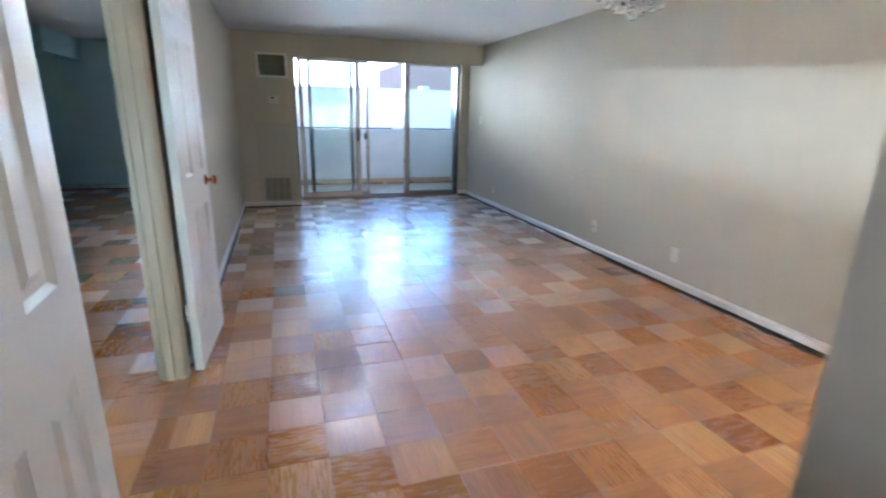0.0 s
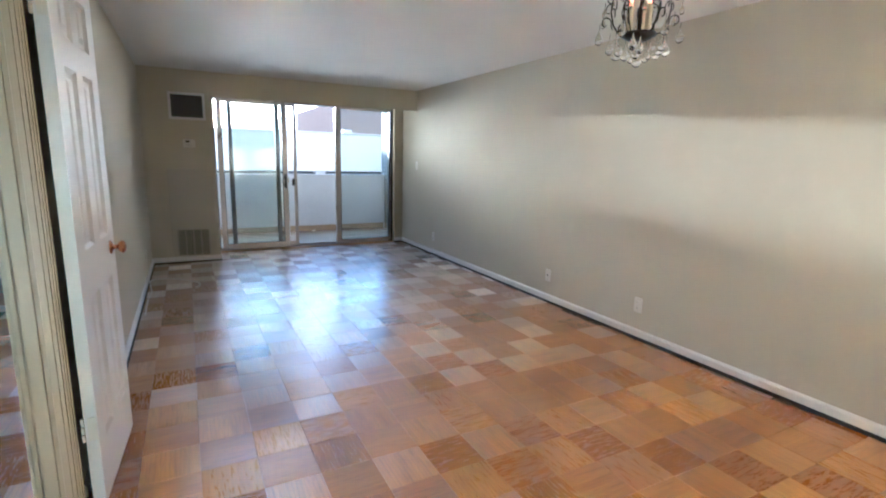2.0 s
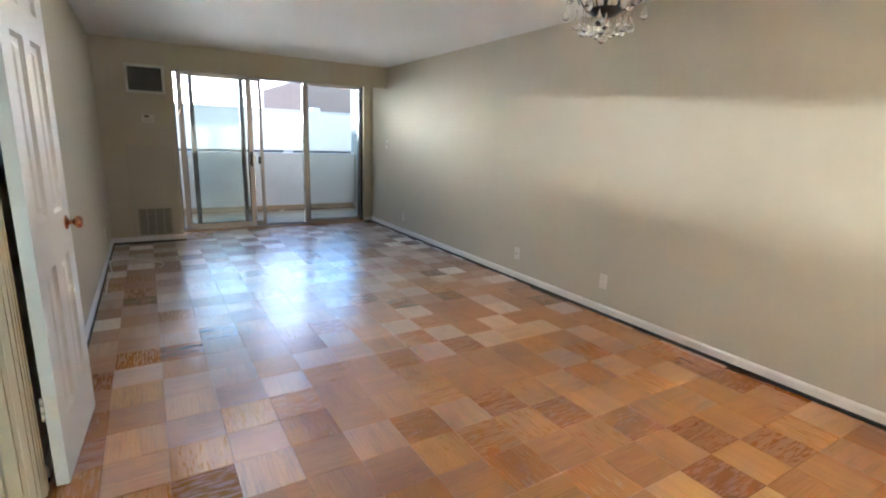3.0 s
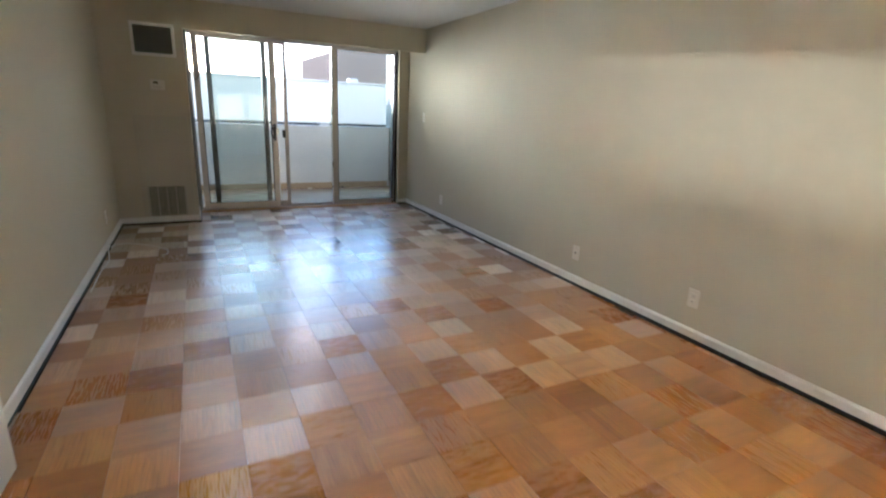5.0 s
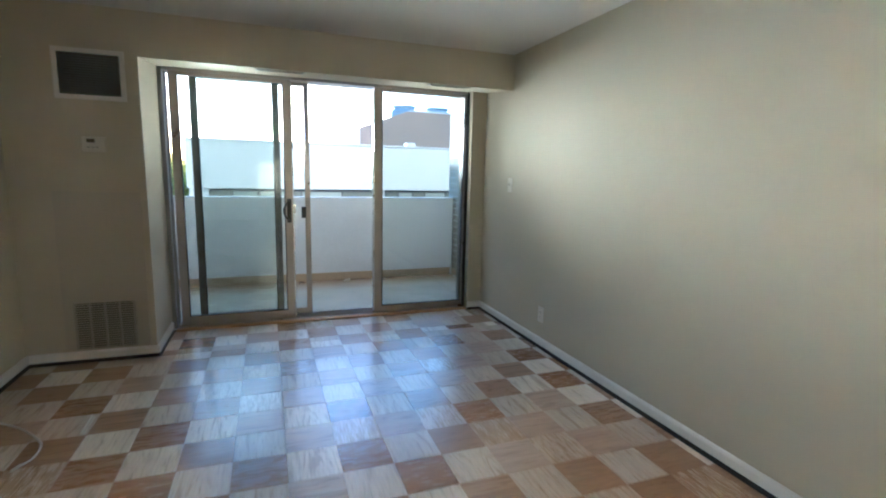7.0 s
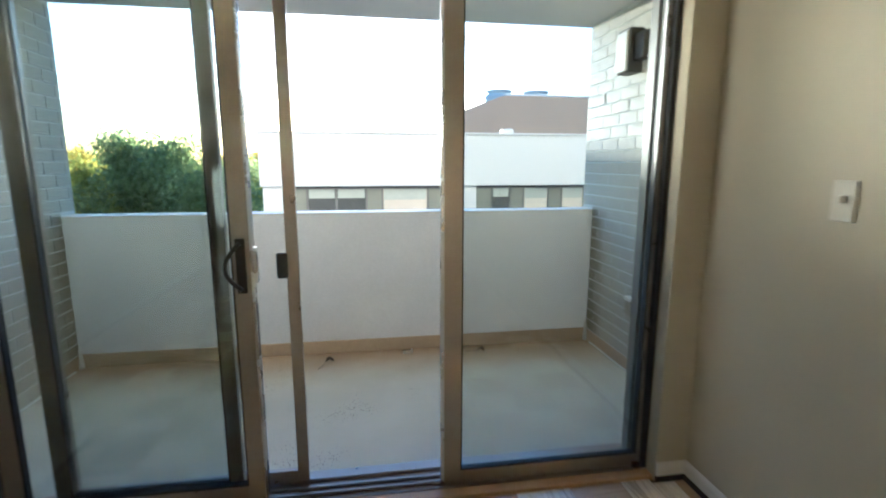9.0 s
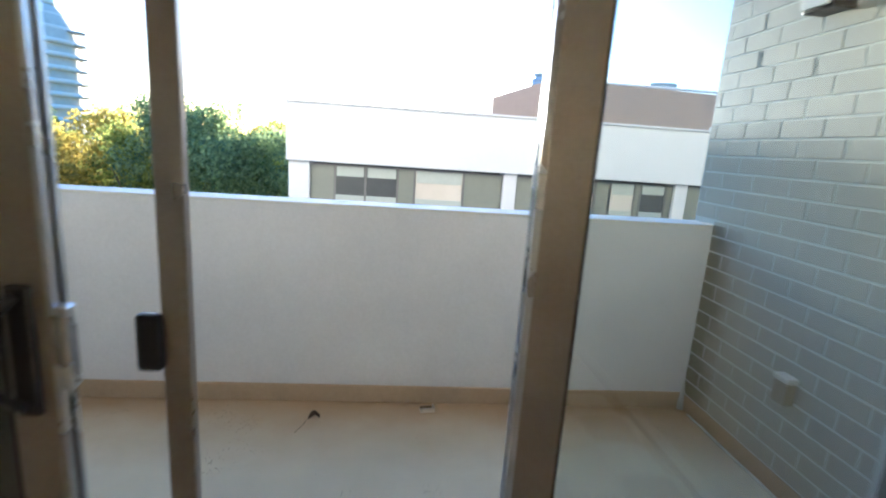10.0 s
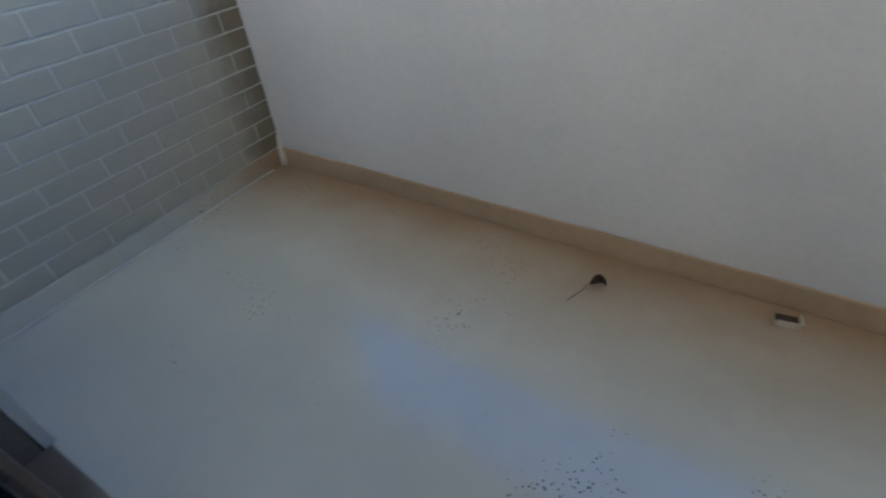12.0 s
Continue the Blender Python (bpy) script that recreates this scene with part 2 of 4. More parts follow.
CASING = plain("casing_paint_cream", (0.58, 0.47, 0.30), 0.4, vary=0.03, fine=140, coarse=2, bump=0.05, dist=0.0005, rvary=0.03)
HOUSE = plain("house_bounce_front", (0.34, 0.335, 0.32), 0.8, vary=0.08, fine=4, coarse=0.3)
SUBFLOOR = plain("subfloor_black_mastic", (0.012, 0.011, 0.010), 0.8, vary=0.3)
ALU = plain("anodised_aluminium_bronze", (0.36, 0.32, 0.28), 0.34, metal=0.85, vary=0.12, fine=120, coarse=4, bump=0.05)
ALUDARK = plain("aluminium_dark", (0.20, 0.19, 0.17), 0.45, metal=0.6, vary=0.15)
GASKET = plain("rubber_black", (0.012, 0.012, 0.013), 0.6, vary=0.2)
PLASTIC_BLACK = plain("handle_black", (0.02, 0.018, 0.016), 0.35, vary=0.2)
ALULIGHT = plain("mill_aluminium", (0.60, 0.62, 0.65), 0.28, metal=0.9, vary=0.08, fine=90, coarse=6, bump=0.03)
OAKSILL = plain("oak_threshold", (0.42, 0.25, 0.11), 0.4, vary=0.2, fine=40, coarse=6)
GLASS = glass_mat("pane_glass_tinted", (0.76, 0.81, 0.79))
CLEAR = glass_mat("crystal", (0.97, 0.97, 0.96), 0.0, 1.5)
IRON = plain("wrought_iron_black", (0.03, 0.024, 0.02), 0.42, metal=0.7, vary=0.25)
CANDLE = plain("candle_sleeve_ivory", (0.72, 0.60, 0.38), 0.5, vary=0.08)
BULB = glow_mat("bulb_glow", (1.0, 0.24, 0.07), 0.6)
BRASS = plain("brass_knob", (0.60, 0.29, 0.12), 0.2, metal=1.0, vary=0.1)
HINGEPAINT = plain("hinge_painted", (0.72, 0.66, 0.52), 0.4, vary=0.06)
DARKMETAL = plain("grille_dark", (0.09, 0.088, 0.07), 0.5, metal=0.2, vary=0.2)
GRILLEBEIGE = plain("grille_beige", (0.33, 0.30, 0.23), 0.5, vary=0.1)
PLATE = plain("plate_plastic_white", (0.60, 0.55, 0.44), 0.35, vary=0.03)
SLOT = plain("slot_dark", (0.03, 0.028, 0.025), 0.6)
LCD = plain("display_dark", (0.10, 0.09, 0.07), 0.2)
CABLE = plain("cable_white", (0.75, 0.73, 0.70), 0.4, vary=0.05)
def balcony_coating():
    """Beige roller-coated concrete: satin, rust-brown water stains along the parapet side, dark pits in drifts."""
    m, nt, b = mat_nodes("balcony_coating_beige")
    pos = nt.nodes.new("ShaderNodeNewGeometry").outputs["Position"]
    n1, n2, n3 = noise_node(nt, 60, 5, 0.6, pos), noise_node(nt, 1.4, 5, 0.6, pos), noise_node(nt, 2.2, 4, 0.6, pos)
    base = ramp(nt, n2.outputs["Fac"], (0.3, (0.54, 0.53, 0.45)), (0.7, (0.63, 0.62, 0.54)))
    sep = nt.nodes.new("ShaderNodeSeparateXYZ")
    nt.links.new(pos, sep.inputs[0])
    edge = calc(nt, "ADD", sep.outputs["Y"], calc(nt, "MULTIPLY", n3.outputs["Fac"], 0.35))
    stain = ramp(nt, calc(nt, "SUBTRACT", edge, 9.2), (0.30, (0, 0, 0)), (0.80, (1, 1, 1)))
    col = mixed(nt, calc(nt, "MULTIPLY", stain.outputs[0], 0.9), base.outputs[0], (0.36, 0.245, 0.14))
    vor = nt.nodes.new("ShaderNodeTexVoronoi")
    vor.inputs["Scale"].default_value = 70.0
    vor.inputs["Randomness"].default_value = 1.0
    nt.links.new(pos, vor.inputs["Vector"])
    drift = noise_node(nt, 2.6, 3, 0.5, pos)
    pit = calc(nt, "LESS_THAN", vor.outputs["Distance"], calc(nt, "MULTIPLY", calc(nt, "SUBTRACT", drift.outputs["Fac"], 0.50), 1.5))
    nt.links.new(mixed(nt, calc(nt, "MULTIPLY", pit, 0.8), col, (0.10, 0.095, 0.08)), b.inputs["Base Color"])
    nt.links.new(calc(nt, "ADD", calc(nt, "MULTIPLY", n2.outputs["Fac"], 0.05), calc(nt, "ADD", 0.08, calc(nt, "MULTIPLY", n1.outputs["Fac"], 0.05))), b.inputs["Roughness"])
    b.inputs["Specular IOR Level"].default_value = 0.9
    bumped(nt, b, n1.outputs["Fac"], 0.05, 0.0006)
    return m


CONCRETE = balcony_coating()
COVE = plain("cove_coating_tan", (0.43, 0.33, 0.22), 0.5, vary=0.12, fine=50, coarse=3, bump=0.3, dist=0.002)
PARAPET = plain("parapet_plaster_white", (0.70, 0.70, 0.735), 0.7, vary=0.09, fine=70, coarse=1.9, bump=0.35, dist=0.002)
BRICK = plain("brick_painted_grey", (0.43, 0.415, 0.345), 0.65, vary=0.10, fine=90, coarse=5, bump=0.4, dist=0.002)


def stain_bricks(m):
    """Brown damp stains where the rain runs down beside the parapet."""
    nt = m.node_tree
    b = nt.nodes["Principled BSDF"]
    old = b.inputs["Base Color"].links[0].from_socket
    pos = nt.nodes.new("ShaderNodeNewGeometry").outputs["Position"]
    sep = nt.nodes.new("ShaderNodeSeparateXYZ")
    nt.links.new(pos, sep.inputs[0])
    n = noise_node(nt, 5.0, 5, 0.65, pos)
    edge = calc(nt, "ADD", sep.outputs["Y"], calc(nt, "MULTIPLY", n.outputs["Fac"], 0.34))
    low = calc(nt, "LESS_THAN", sep.outputs["Z"], 1.0)
    f = ramp(nt, calc(nt, "SUBTRACT", edge, 9.0), (0.80, (0, 0, 0)), (0.97, (0.75, 0.75, 0.75)))
    nt.links.new(mixed(nt, calc(nt, "MULTIPLY", f.outputs[0], low), old, (0.13, 0.105, 0.06)), b.inputs["Base Color"])


stain_bricks(BRICK)
MORTAR = plain("mortar_painted_light", (0.60, 0.60, 0.55), 0.8, vary=0.08, fine=120, coarse=5, bump=0.5, dist=0.002)
FACADE = plain("facade_white_panel", (0.70, 0.69, 0.67), 0.6, vary=0.03, fine=6, coarse=0.3, bump=0.1, dist=0.004)
SPANDREL = plain("window_panel_olive", (0.24, 0.24, 0.19), 0.35, vary=0.08, fine=6, coarse=0.6)
BLIND = plain("roller_blind", (0.46, 0.48, 0.42), 0.7, vary=0.06, fine=10)
ROOMDARK = plain("window_dark", (0.10, 0.10, 0.09), 0.15, vary=0.2, coarse=1)
PENT = plain("penthouse_brick", (0.37, 0.275, 0.20), 0.75, vary=0.08, fine=5, coarse=0.5)
ROOFMETAL = plain("rooftop_metal", (0.42, 0.50, 0.55), 0.4, metal=0.4, vary=0.1, fine=3)
TOWERWALL = plain("tower_concrete", (0.84, 0.75, 0.62), 0.7, vary=0.06, fine=2, coarse=0.2)
TOWERGLASS = plain("tower_glass", (0.64, 0.57, 0.46), 0.7, vary=0.15, fine=1, coarse=0.2)
SLABGREY = plain("tower_slab", (0.42, 0.41, 0.38), 0.7, vary=0.08, fine=2)
BARK = plain("bark", (0.09, 0.065, 0.045), 0.85, vary=0.3, fine=8, bump=0.6, dist=0.02)
LEAFA = leaf_mat("leaves_green", (0.14, 0.18, 0.04), (0.52, 0.52, 0.12))
# yellow glow of the low sun on the left trees, put into the leaf colour
LEAFB = leaf_mat("leaves_sunlit_yellow", (0.34, 0.28, 0.05), (0.68, 0.52, 0.10))
NEEDLE = leaf_mat("needles_dark", (0.13, 0.19, 0.085), (0.36, 0.42, 0.17))
GRASS = plain("ground_green", (0.05, 0.08, 0.03), 0.9, vary=0.4, fine=0.6, coarse=0.05, bump=0)
DEADLEAF = plain("dead_leaf_brown", (0.05, 0.032, 0.018), 0.8, vary=0.3)
LAMPDARK = plain("lamp_body_dark", (0.03, 0.028, 0.026), 0.45, metal=0.5)
FROST = plain("lamp_diffuser", (0.62, 0.60, 0.54), 0.35)

# ---------------------------------------------------------------- measures of the place
XR, XL = 3.265, -0.178          # living room side walls
YB = 7.685                    # chase and soffit front
YS = 8.28                     # inner plane of the sliding door
H = 2.28                      # ceiling
HS, HT = 1.998, 2.078         # soffit underside, front and back
YN = 1.08                     # near wall of the dining end
OPEN0, OPEN1 = 1.735, 3.065   # double doorway along the side wall
BX0, BX1, BY, BZ = 0.045, 3.592, 9.865, -0.005   # balcony inner faces
T = 0.229                     # parquet square


# ---------------------------------------------------------------- rooms
def setting(name, bm, mat, label, category="wall"):
    return solid(name, bm, mat, label, category, "structure")


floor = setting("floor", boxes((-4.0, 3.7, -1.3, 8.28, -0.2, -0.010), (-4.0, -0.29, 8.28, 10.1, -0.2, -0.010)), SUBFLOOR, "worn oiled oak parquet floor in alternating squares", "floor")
setting("wall_right", box(XR, XR + 0.2, YN - 0.2, 8.5, -0.01, H), PAINT, "long cream painted living room wall")
setting("wall_left", boxes((XL - 0.11, XL, OPEN1 + 0.02, YB + 0.7, -0.01, H), (XL - 0.11, XL, -1.2, OPEN0 - 0.02, -0.01, H), (XL - 0.11, XL, OPEN0 - 0.02, OPEN1 + 0.02, 2.06, H)),
        PAINT, "cream painted wall with a double doorway")
setting("wall_chase", box(XL, 0.568, YB, 8.44, -0.01, H), PAINT, "cream painted chase wall beside the sliding door")
def soffit_mesh():
    bm = bmesh.new()
    ring = [(YB, HS), (8.44, HT), (8.44, H), (YB, H)]
    a, b = [[bm.verts.new((x, y, z)) for y, z in ring] for x in (0.568, XR)]
    bm.faces.new(a)
    bm.faces.new(b[::-1])
    for k in range(4):
        bm.faces.new((a[k], a[(k + 1) % 4], b[(k + 1) % 4], b[k]))
    return bm


setting("soffit", soffit_mesh(), PAINT, "cream painted soffit over the sliding door", "soffit")
setting("wall_jamb", box(3.125, XR, 8.20, 8.44, -0.01, HS + 0.07), PAINT, "narrow painted return beside the sliding door")
setting("wall_near", box(1.15, XR, YN - 0.12, YN, -0.01, H), PAINT, "cream painted wall at the dining end")
setting("wall_foyer", box(1.15, 1.27, -1.2, YN - 0.12, -0.01, H), PAINT, "cream painted entrance hall wall")
setting("wall_entry", box(XL - 0.11, 1.27, -1.32, -1.2, -0.01, H), PAINT, "cream painted entrance wall")
setting("ceiling", boxes((XL - 0.11, XR + 0.2, -1.32, 8.44, H, H + 0.2), (-4.0, XL - 0.11, 1.4, 10.1, H, H + 0.2)), CEILING, "matt white painted ceiling", "ceiling")
# bedroom seen through the double doorway
setting("wall_bedroom_hall", box(-1.25, -1.15, 1.5, 4.12, -0.01, H), BEDPAINT, "pale grey green hall wall of the bedroom")
setting("wall_bedroom_near", box(-1.15, XL - 0.11, 1.40, 1.50, -0.01, H), BEDPAINT, "pale wall closing the bedroom hall")
setting("wall_bedroom_turn", box(-3.72, -1.25, 4.02, 4.12, -0.01, H), BEDPAINT, "pale bedroom wall")
setting("wall_bedroom_left", box(-3.72, -3.62, 4.12, 9.80, -0.01, H), BEDPAINT, "pale bedroom side wall")
setting("wall_bedroom_far", boxes((-3.72, -1.45, 9.80, 9.95, -0.01, H), (-0.75, -0.29, 9.80, 9.95, -0.01, H), (-1.45, -0.75, 9.80, 9.95, -0.01, 0.90), (-1.45, -0.75, 9.80, 9.95, 1.90, H)),
        BEDPAINT, "pale bedroom end wall with a window")
setting("wall_bedroom_right", box(-0.29, -0.05, 8.44, 9.95, -0.01, H), BEDPAINT, "pale bedroom wall beside the balcony")
setting("header_trim", box(-1.15, XL - 0.112, 4.000, 4.019, 2.035, 2.15, 0.004), CASING, "cream painted head trim across the bedroom hall", "trim")
setting("header_bedroom", box(-1.15, XL - 0.11, 4.02, 4.12, 2.04, H), PAINT, "cream painted header across the bedroom hall", "header")
bulk = setting("bulkhead_bedroom", box(-3.62, -2.45, 8.50, 9.80, 1.97, H), BEDPAINT, "pale bulkhead under the bedroom ceiling", "bulkhead")


bv = thing("bulkhead_vent", "small dark grey air vent on the bedroom bulkhead", "vent")
part("frame", box(-2.86, -2.64, 8.490, 8.50, 2.09, 2.19, 0.003, 1), GRILLEBEIGE, bv)
for k in range(5):
    part("slat", box(-2.845, -2.655, 8.484, 8.490, 2.102 + 0.017 * k, 2.111 + 0.017 * k), DARKMETAL, bv)


def window_bedroom():
    w = thing("window_1", "white framed bedroom window with clear panes", "window", kind="structure")
    part("window_frame", boxes((-1.45, -0.75, 9.84, 9.90, 0.90, 0.95), (-1.45, -0.75, 9.84, 9.90, 1.85, 1.90), (-1.45, -1.40, 9.84, 9.90, 0.95, 1.85),
                               (-0.80, -0.75, 9.84, 9.90, 0.95, 1.85), (-1.12, -1.08, 9.84, 9.90, 0.95, 1.85)), TRIM, w)
    for a, b in ((-1.40, -1.12), (-1.08, -0.80)):
        part("pane", box(a, b, 9.868, 9.872, 0.95, 1.85), GLASS, w).visible_shadow = False
    part("window_sill", box(-1.50, -0.70, 9.76, 9.80, 0.87, 0.90, 0.006), TRIM, w)


window_bedroom()


def skirting(x0, y0, x1, y1, nx, ny, label="white painted skirting board over a dark floor gap"):
    """A board along the wall from one point to the other; (nx, ny) points into the room."""
    d = Vector((x1 - x0, y1 - y0, 0))
    n = d.length
    d.normalize()
    bm = bmesh.new()
    prof = ((0.0, 0.022), (0.013, 0.022), (0.013, 0.062), (0.009, 0.071), (0.004, 0.076), (0.0, 0.078))
    ends = []
    for s in (0.0, n):
        ends.append([bm.verts.new((x0 + d.x * s + nx * (a + 0.001), y0 + d.y * s + ny * (a + 0.001), z)) for a, z in prof])
    k = len(prof)
    for q in range(k):
        bm.faces.new((ends[0][q], ends[0][(q + 1) % k], ends[1][(q + 1) % k], ends[1][q]))
    bm.faces.new(ends[0])
    bm.faces.new(ends[1][::-1])
    ob = solid("baseboard", bm, TRIM, label, "baseboard", "structure")
    # solid black strip, added to give the gap below the board its shade
    bm = bmesh.new()
    a, b = Vector((x0, y0, 0)), Vector((x0 + d.x * n, y0 + d.y * n, 0))
    o = Vector((nx, ny, 0))
    vs = [bm.verts.new(p + o * w + Vector((0, 0, z))) for z in (-0.009, 0.0215) for p, w in ((a, 0.001), (b, 0.001), (b, 0.011), (a, 0.011))]
    for f in ((3, 2, 1, 0), (4, 5, 6, 7), (0, 1, 5, 4), (1, 2, 6, 5), (2, 3, 7, 6), (3, 0, 4, 7)):
        bm.faces.new([vs[k] for k in f])
    part("gap_strip", bm, GASKET, ob, "black strip put in for the dark gap below the board")


skirting(XR, YN, XR, 8.20, -1, 0)
skirting(XL, OPEN1 + 0.10, XL, YB, 1, 0)
skirting(XL, -1.2, XL, OPEN0 - 0.10, 1, 0)
skirting(XL + 0.014, YB, 0.568, YB, 0, -1)
skirting(0.568, YB - 0.013, 0.568, 8.24, 1, 0)
skirting(3.125, 8.20, XR - 0.014, 8.20, 0, -1)
skirting(1.15, YN, XR, YN, 0, 1)
skirting(-1.15, 1.5, -1.15, 4.12, 1, 0)
skirting(-3.62, 9.80, -0.29, 9.80, 0, -1)
skirting(-3.62, 4.12, -3.62, 9.80, 1, 0)
skirting(XL - 0.11, 3.20, XL - 0.11, 9.80, -1, 0)


# ---------------------------------------------------------------- double doorway and its leaves
def door_frame():
    f = thing("door_frame", "cream painted jambs and moulded casing of a double doorway", "door frame", kind="structure")
    for y0, y1 in ((OPEN0 - 0.02, OPEN0), (OPEN1, OPEN1 + 0.02)):
        part("jamb", box(XL - 0.112, XL + 0.002, y0, y1, 0, 2.06, 0.002), CASING, f)
    part("head_jamb", box(XL - 0.112, XL + 0.002, OPEN0, OPEN1, 2.04, 2.06, 0.002), CASING, f)
    for y0, y1 in ((OPEN0, OPEN0 + 0.012), (OPEN1 - 0.012, OPEN1)):
        part("door_stop", box(XL - 0.085, XL - 0.045, y0, y1, 0, 2.04, 0.002), CASING, f)
        for x0, x1 in ((XL - 0.107, XL - 0.091), (XL - 0.030, XL - 0.008)):
            part("bead", box(x0, x1, y0 + 0.003, y1 - 0.003, 0, 2.04, 0.0025), CASING, f)
    part("door_stop", box(XL - 0.085, XL - 0.045, OPEN0 + 0.012, OPEN1 - 0.012, 2.028, 2.04, 0.002), CASING, f)
    for side, s in ((XL, 1), (XL - 0.11, -1)):
        for y0, y1 in ((OPEN0 - 0.065, OPEN0 - 0.005), (OPEN1 + 0.005, OPEN1 + 0.065)):
            a, b = sorted((side + s * 0.003, side + s * 0.009))
            c, d = sorted((side + s * 0.009, side + s * 0.014))
            bm = boxes((a, b, y0, y1, 0, 2.105), (c, d, y0 + 0.008, y0 + 0.024, 0, 2.10), (c, d, y1 - 0.022, y1 - 0.008, 0, 2.10))
            bmesh.ops.bevel(bm, geom=bm.edges[:], offset=0.002, segments=2, affect="EDGES")
            part("casing", bm, CASING, f)
        a, b = sorted((side + s * 0.003, side + s * 0.018))
        part("head_casing", box(a, b, OPEN0 - 0.065, OPEN1 + 0.065, 2.045, 2.105, 0.004), CASING, f)


door_frame()
LEAF_W, LEAF_H, LEAF_T = 0.600, 2.02, 0.040


def door_leaf(name, m, flip):
    """Leaf along local +y from its hinges at the origin; its room face is local x = 0, its back x = -LEAF_T."""
    d = thing(name, "white six-panel door leaf folded open against the wall", "door", m, "double door leaves")
    stile, mid = 0.105, 0.095
    pw = (LEAF_W - 2 * stile - mid) / 2
    rows = ((0.24, 0.80), (0.98, 1.62), (1.72, 1.90))
    bm = bmesh.new()
    for y0, y1 in ((0, stile), (stile + pw, stile + pw + mid), (LEAF_W - stile, LEAF_W)):
        quad_box(bm, -LEAF_T, 0, y0, y1, 0.012, LEAF_H)
    for c0 in (stile, stile + pw + mid):
        zs = [0.012] + [z for r in rows for z in r] + [LEAF_H]
        for a, b in zip(zs[0::2], zs[1::2]):
            quad_box(bm, -LEAF_T, 0, c0, c0 + pw, a, b)
    bmesh.ops.remove_doubles(bm, verts=bm.verts[:], dist=0.0001)
    part("leaf_frame", bm, DOORPAINT, d)
    for c0 in (stile, stile + pw + mid):
        for z0, z1 in rows:
            bm = bmesh.new()
            e, g = 0.014, 0.030
            for s in (1, -1):
                x = lambda k: -k if s > 0 else -LEAF_T + k
                loops = []
                for inset, depth in ((0, 0.0005), (e, 0.011), (g, 0.011), (g + 0.018, 0.004)):
                    loops.append([bm.verts.new((x(depth), yy, zz)) for yy, zz in ((c0 + inset, z0 + inset), (c0 + pw - inset, z0 + inset), (c0 + pw - inset, z1 - inset), (c0 + inset, z1 - inset))])
                for a, b in zip(loops, loops[1:]):
                    for q in range(4):
                        bm.faces.new((a[q], a[(q + 1) % 4], b[(q + 1) % 4], b[q]))
                bm.faces.new(loops[-1])
            part("door_panel", bm, DOORPAINT, d)
    for z in (0.33, 1.80):
        h = part("hinge", boxes((-0.030, -0.002, -0.0025, 0.0, z - 0.045, z + 0.045)), HINGEPAINT, d, "cream painted hinge")
        bm = bmesh.new()
        for k in range(3):
            tube(bm, ((-LEAF_T - 0.004, -0.004, z - 0.045 + 0.031 * k), (-LEAF_T - 0.004, -0.004, z - 0.017 + 0.031 * k)), 0.006, 10)
        part("hinge_pin", bm, HINGEPAINT, h)
    for s in (1, -1):
        bm = bmesh.new()
        base = 0.0 if s > 0 else -LEAF_T
        mm = pose(base, LEAF_W - 0.085, 0.92, 0, 90 * s, 0)
        lathe(bm, ((0.030, 0.0), (0.030, 0.004), (0.022, 0.008), (0.010, 0.012), (0.010, 0.026), (0.020, 0.032), (0.027, 0.042), (0.026, 0.052), (0.018, 0.058), (0.0, 0.060)), mm, 18)
        if s > 0 or not flip:
            part("knob", bm, BRASS, d, "worn copper coloured knob")
        else:
            bm.free()
    return d


door_leaf("door_1", pose(-0.100, OPEN1 + 0.040, 0, 0, 0, -3.5), True)
leaf2 = door_leaf("door_2", pose(0, 0, 0), True)
leaf2.matrix_basis = pose(-0.072 - LEAF_T, 1.752, 0, 0, 0, 180 + 3.0)


# ---------------------------------------------------------------- sliding door
def framed(name, x0, x1, y, depth, z0, z1, stile, rail_b, rail_t, mat, parent, label, glass=True, far=None):
    """One panel of the sliding door: two stiles, two rails, gaskets and its pane."""
    p = part(name, boxes((x0, x0 + stile, y, y + depth, z0, z1)), mat, parent, label)
    far = far or stile
    part("stile", box(x1 - far, x1, y, y + depth, z0, z1, 0.002, 1), mat, p)
    part("bottom_rail", box(x0 + stile, x1 - far, y, y + depth, z0, z0 + rail_b, 0.002, 1), mat, p)
    part("top_rail", box(x0 + stile, x1 - far, y, y + depth, z1 - rail_t, z1, 0.002, 1), mat, p)
    if glass:
        part("pane", box(x0 + stile, x1 - far, y + depth * 0.5 - 0.003, y + depth * 0.5 + 0.003, z0 + rail_b, z1 - rail_t), GLASS, p).visible_shadow = False
        a, b, c, d = x0 + stile, x1 - far, z0 + rail_b, z1 - rail_t
        part("gasket", boxes((a, a + 0.006, y + 0.002, y + depth - 0.002, c, d), (b - 0.006, b, y + 0.002, y + depth - 0.002, c, d),
                             (a + 0.006, b - 0.006, y + 0.002, y + depth - 0.002, c, c + 0.006)), GASKET, p)
    return p


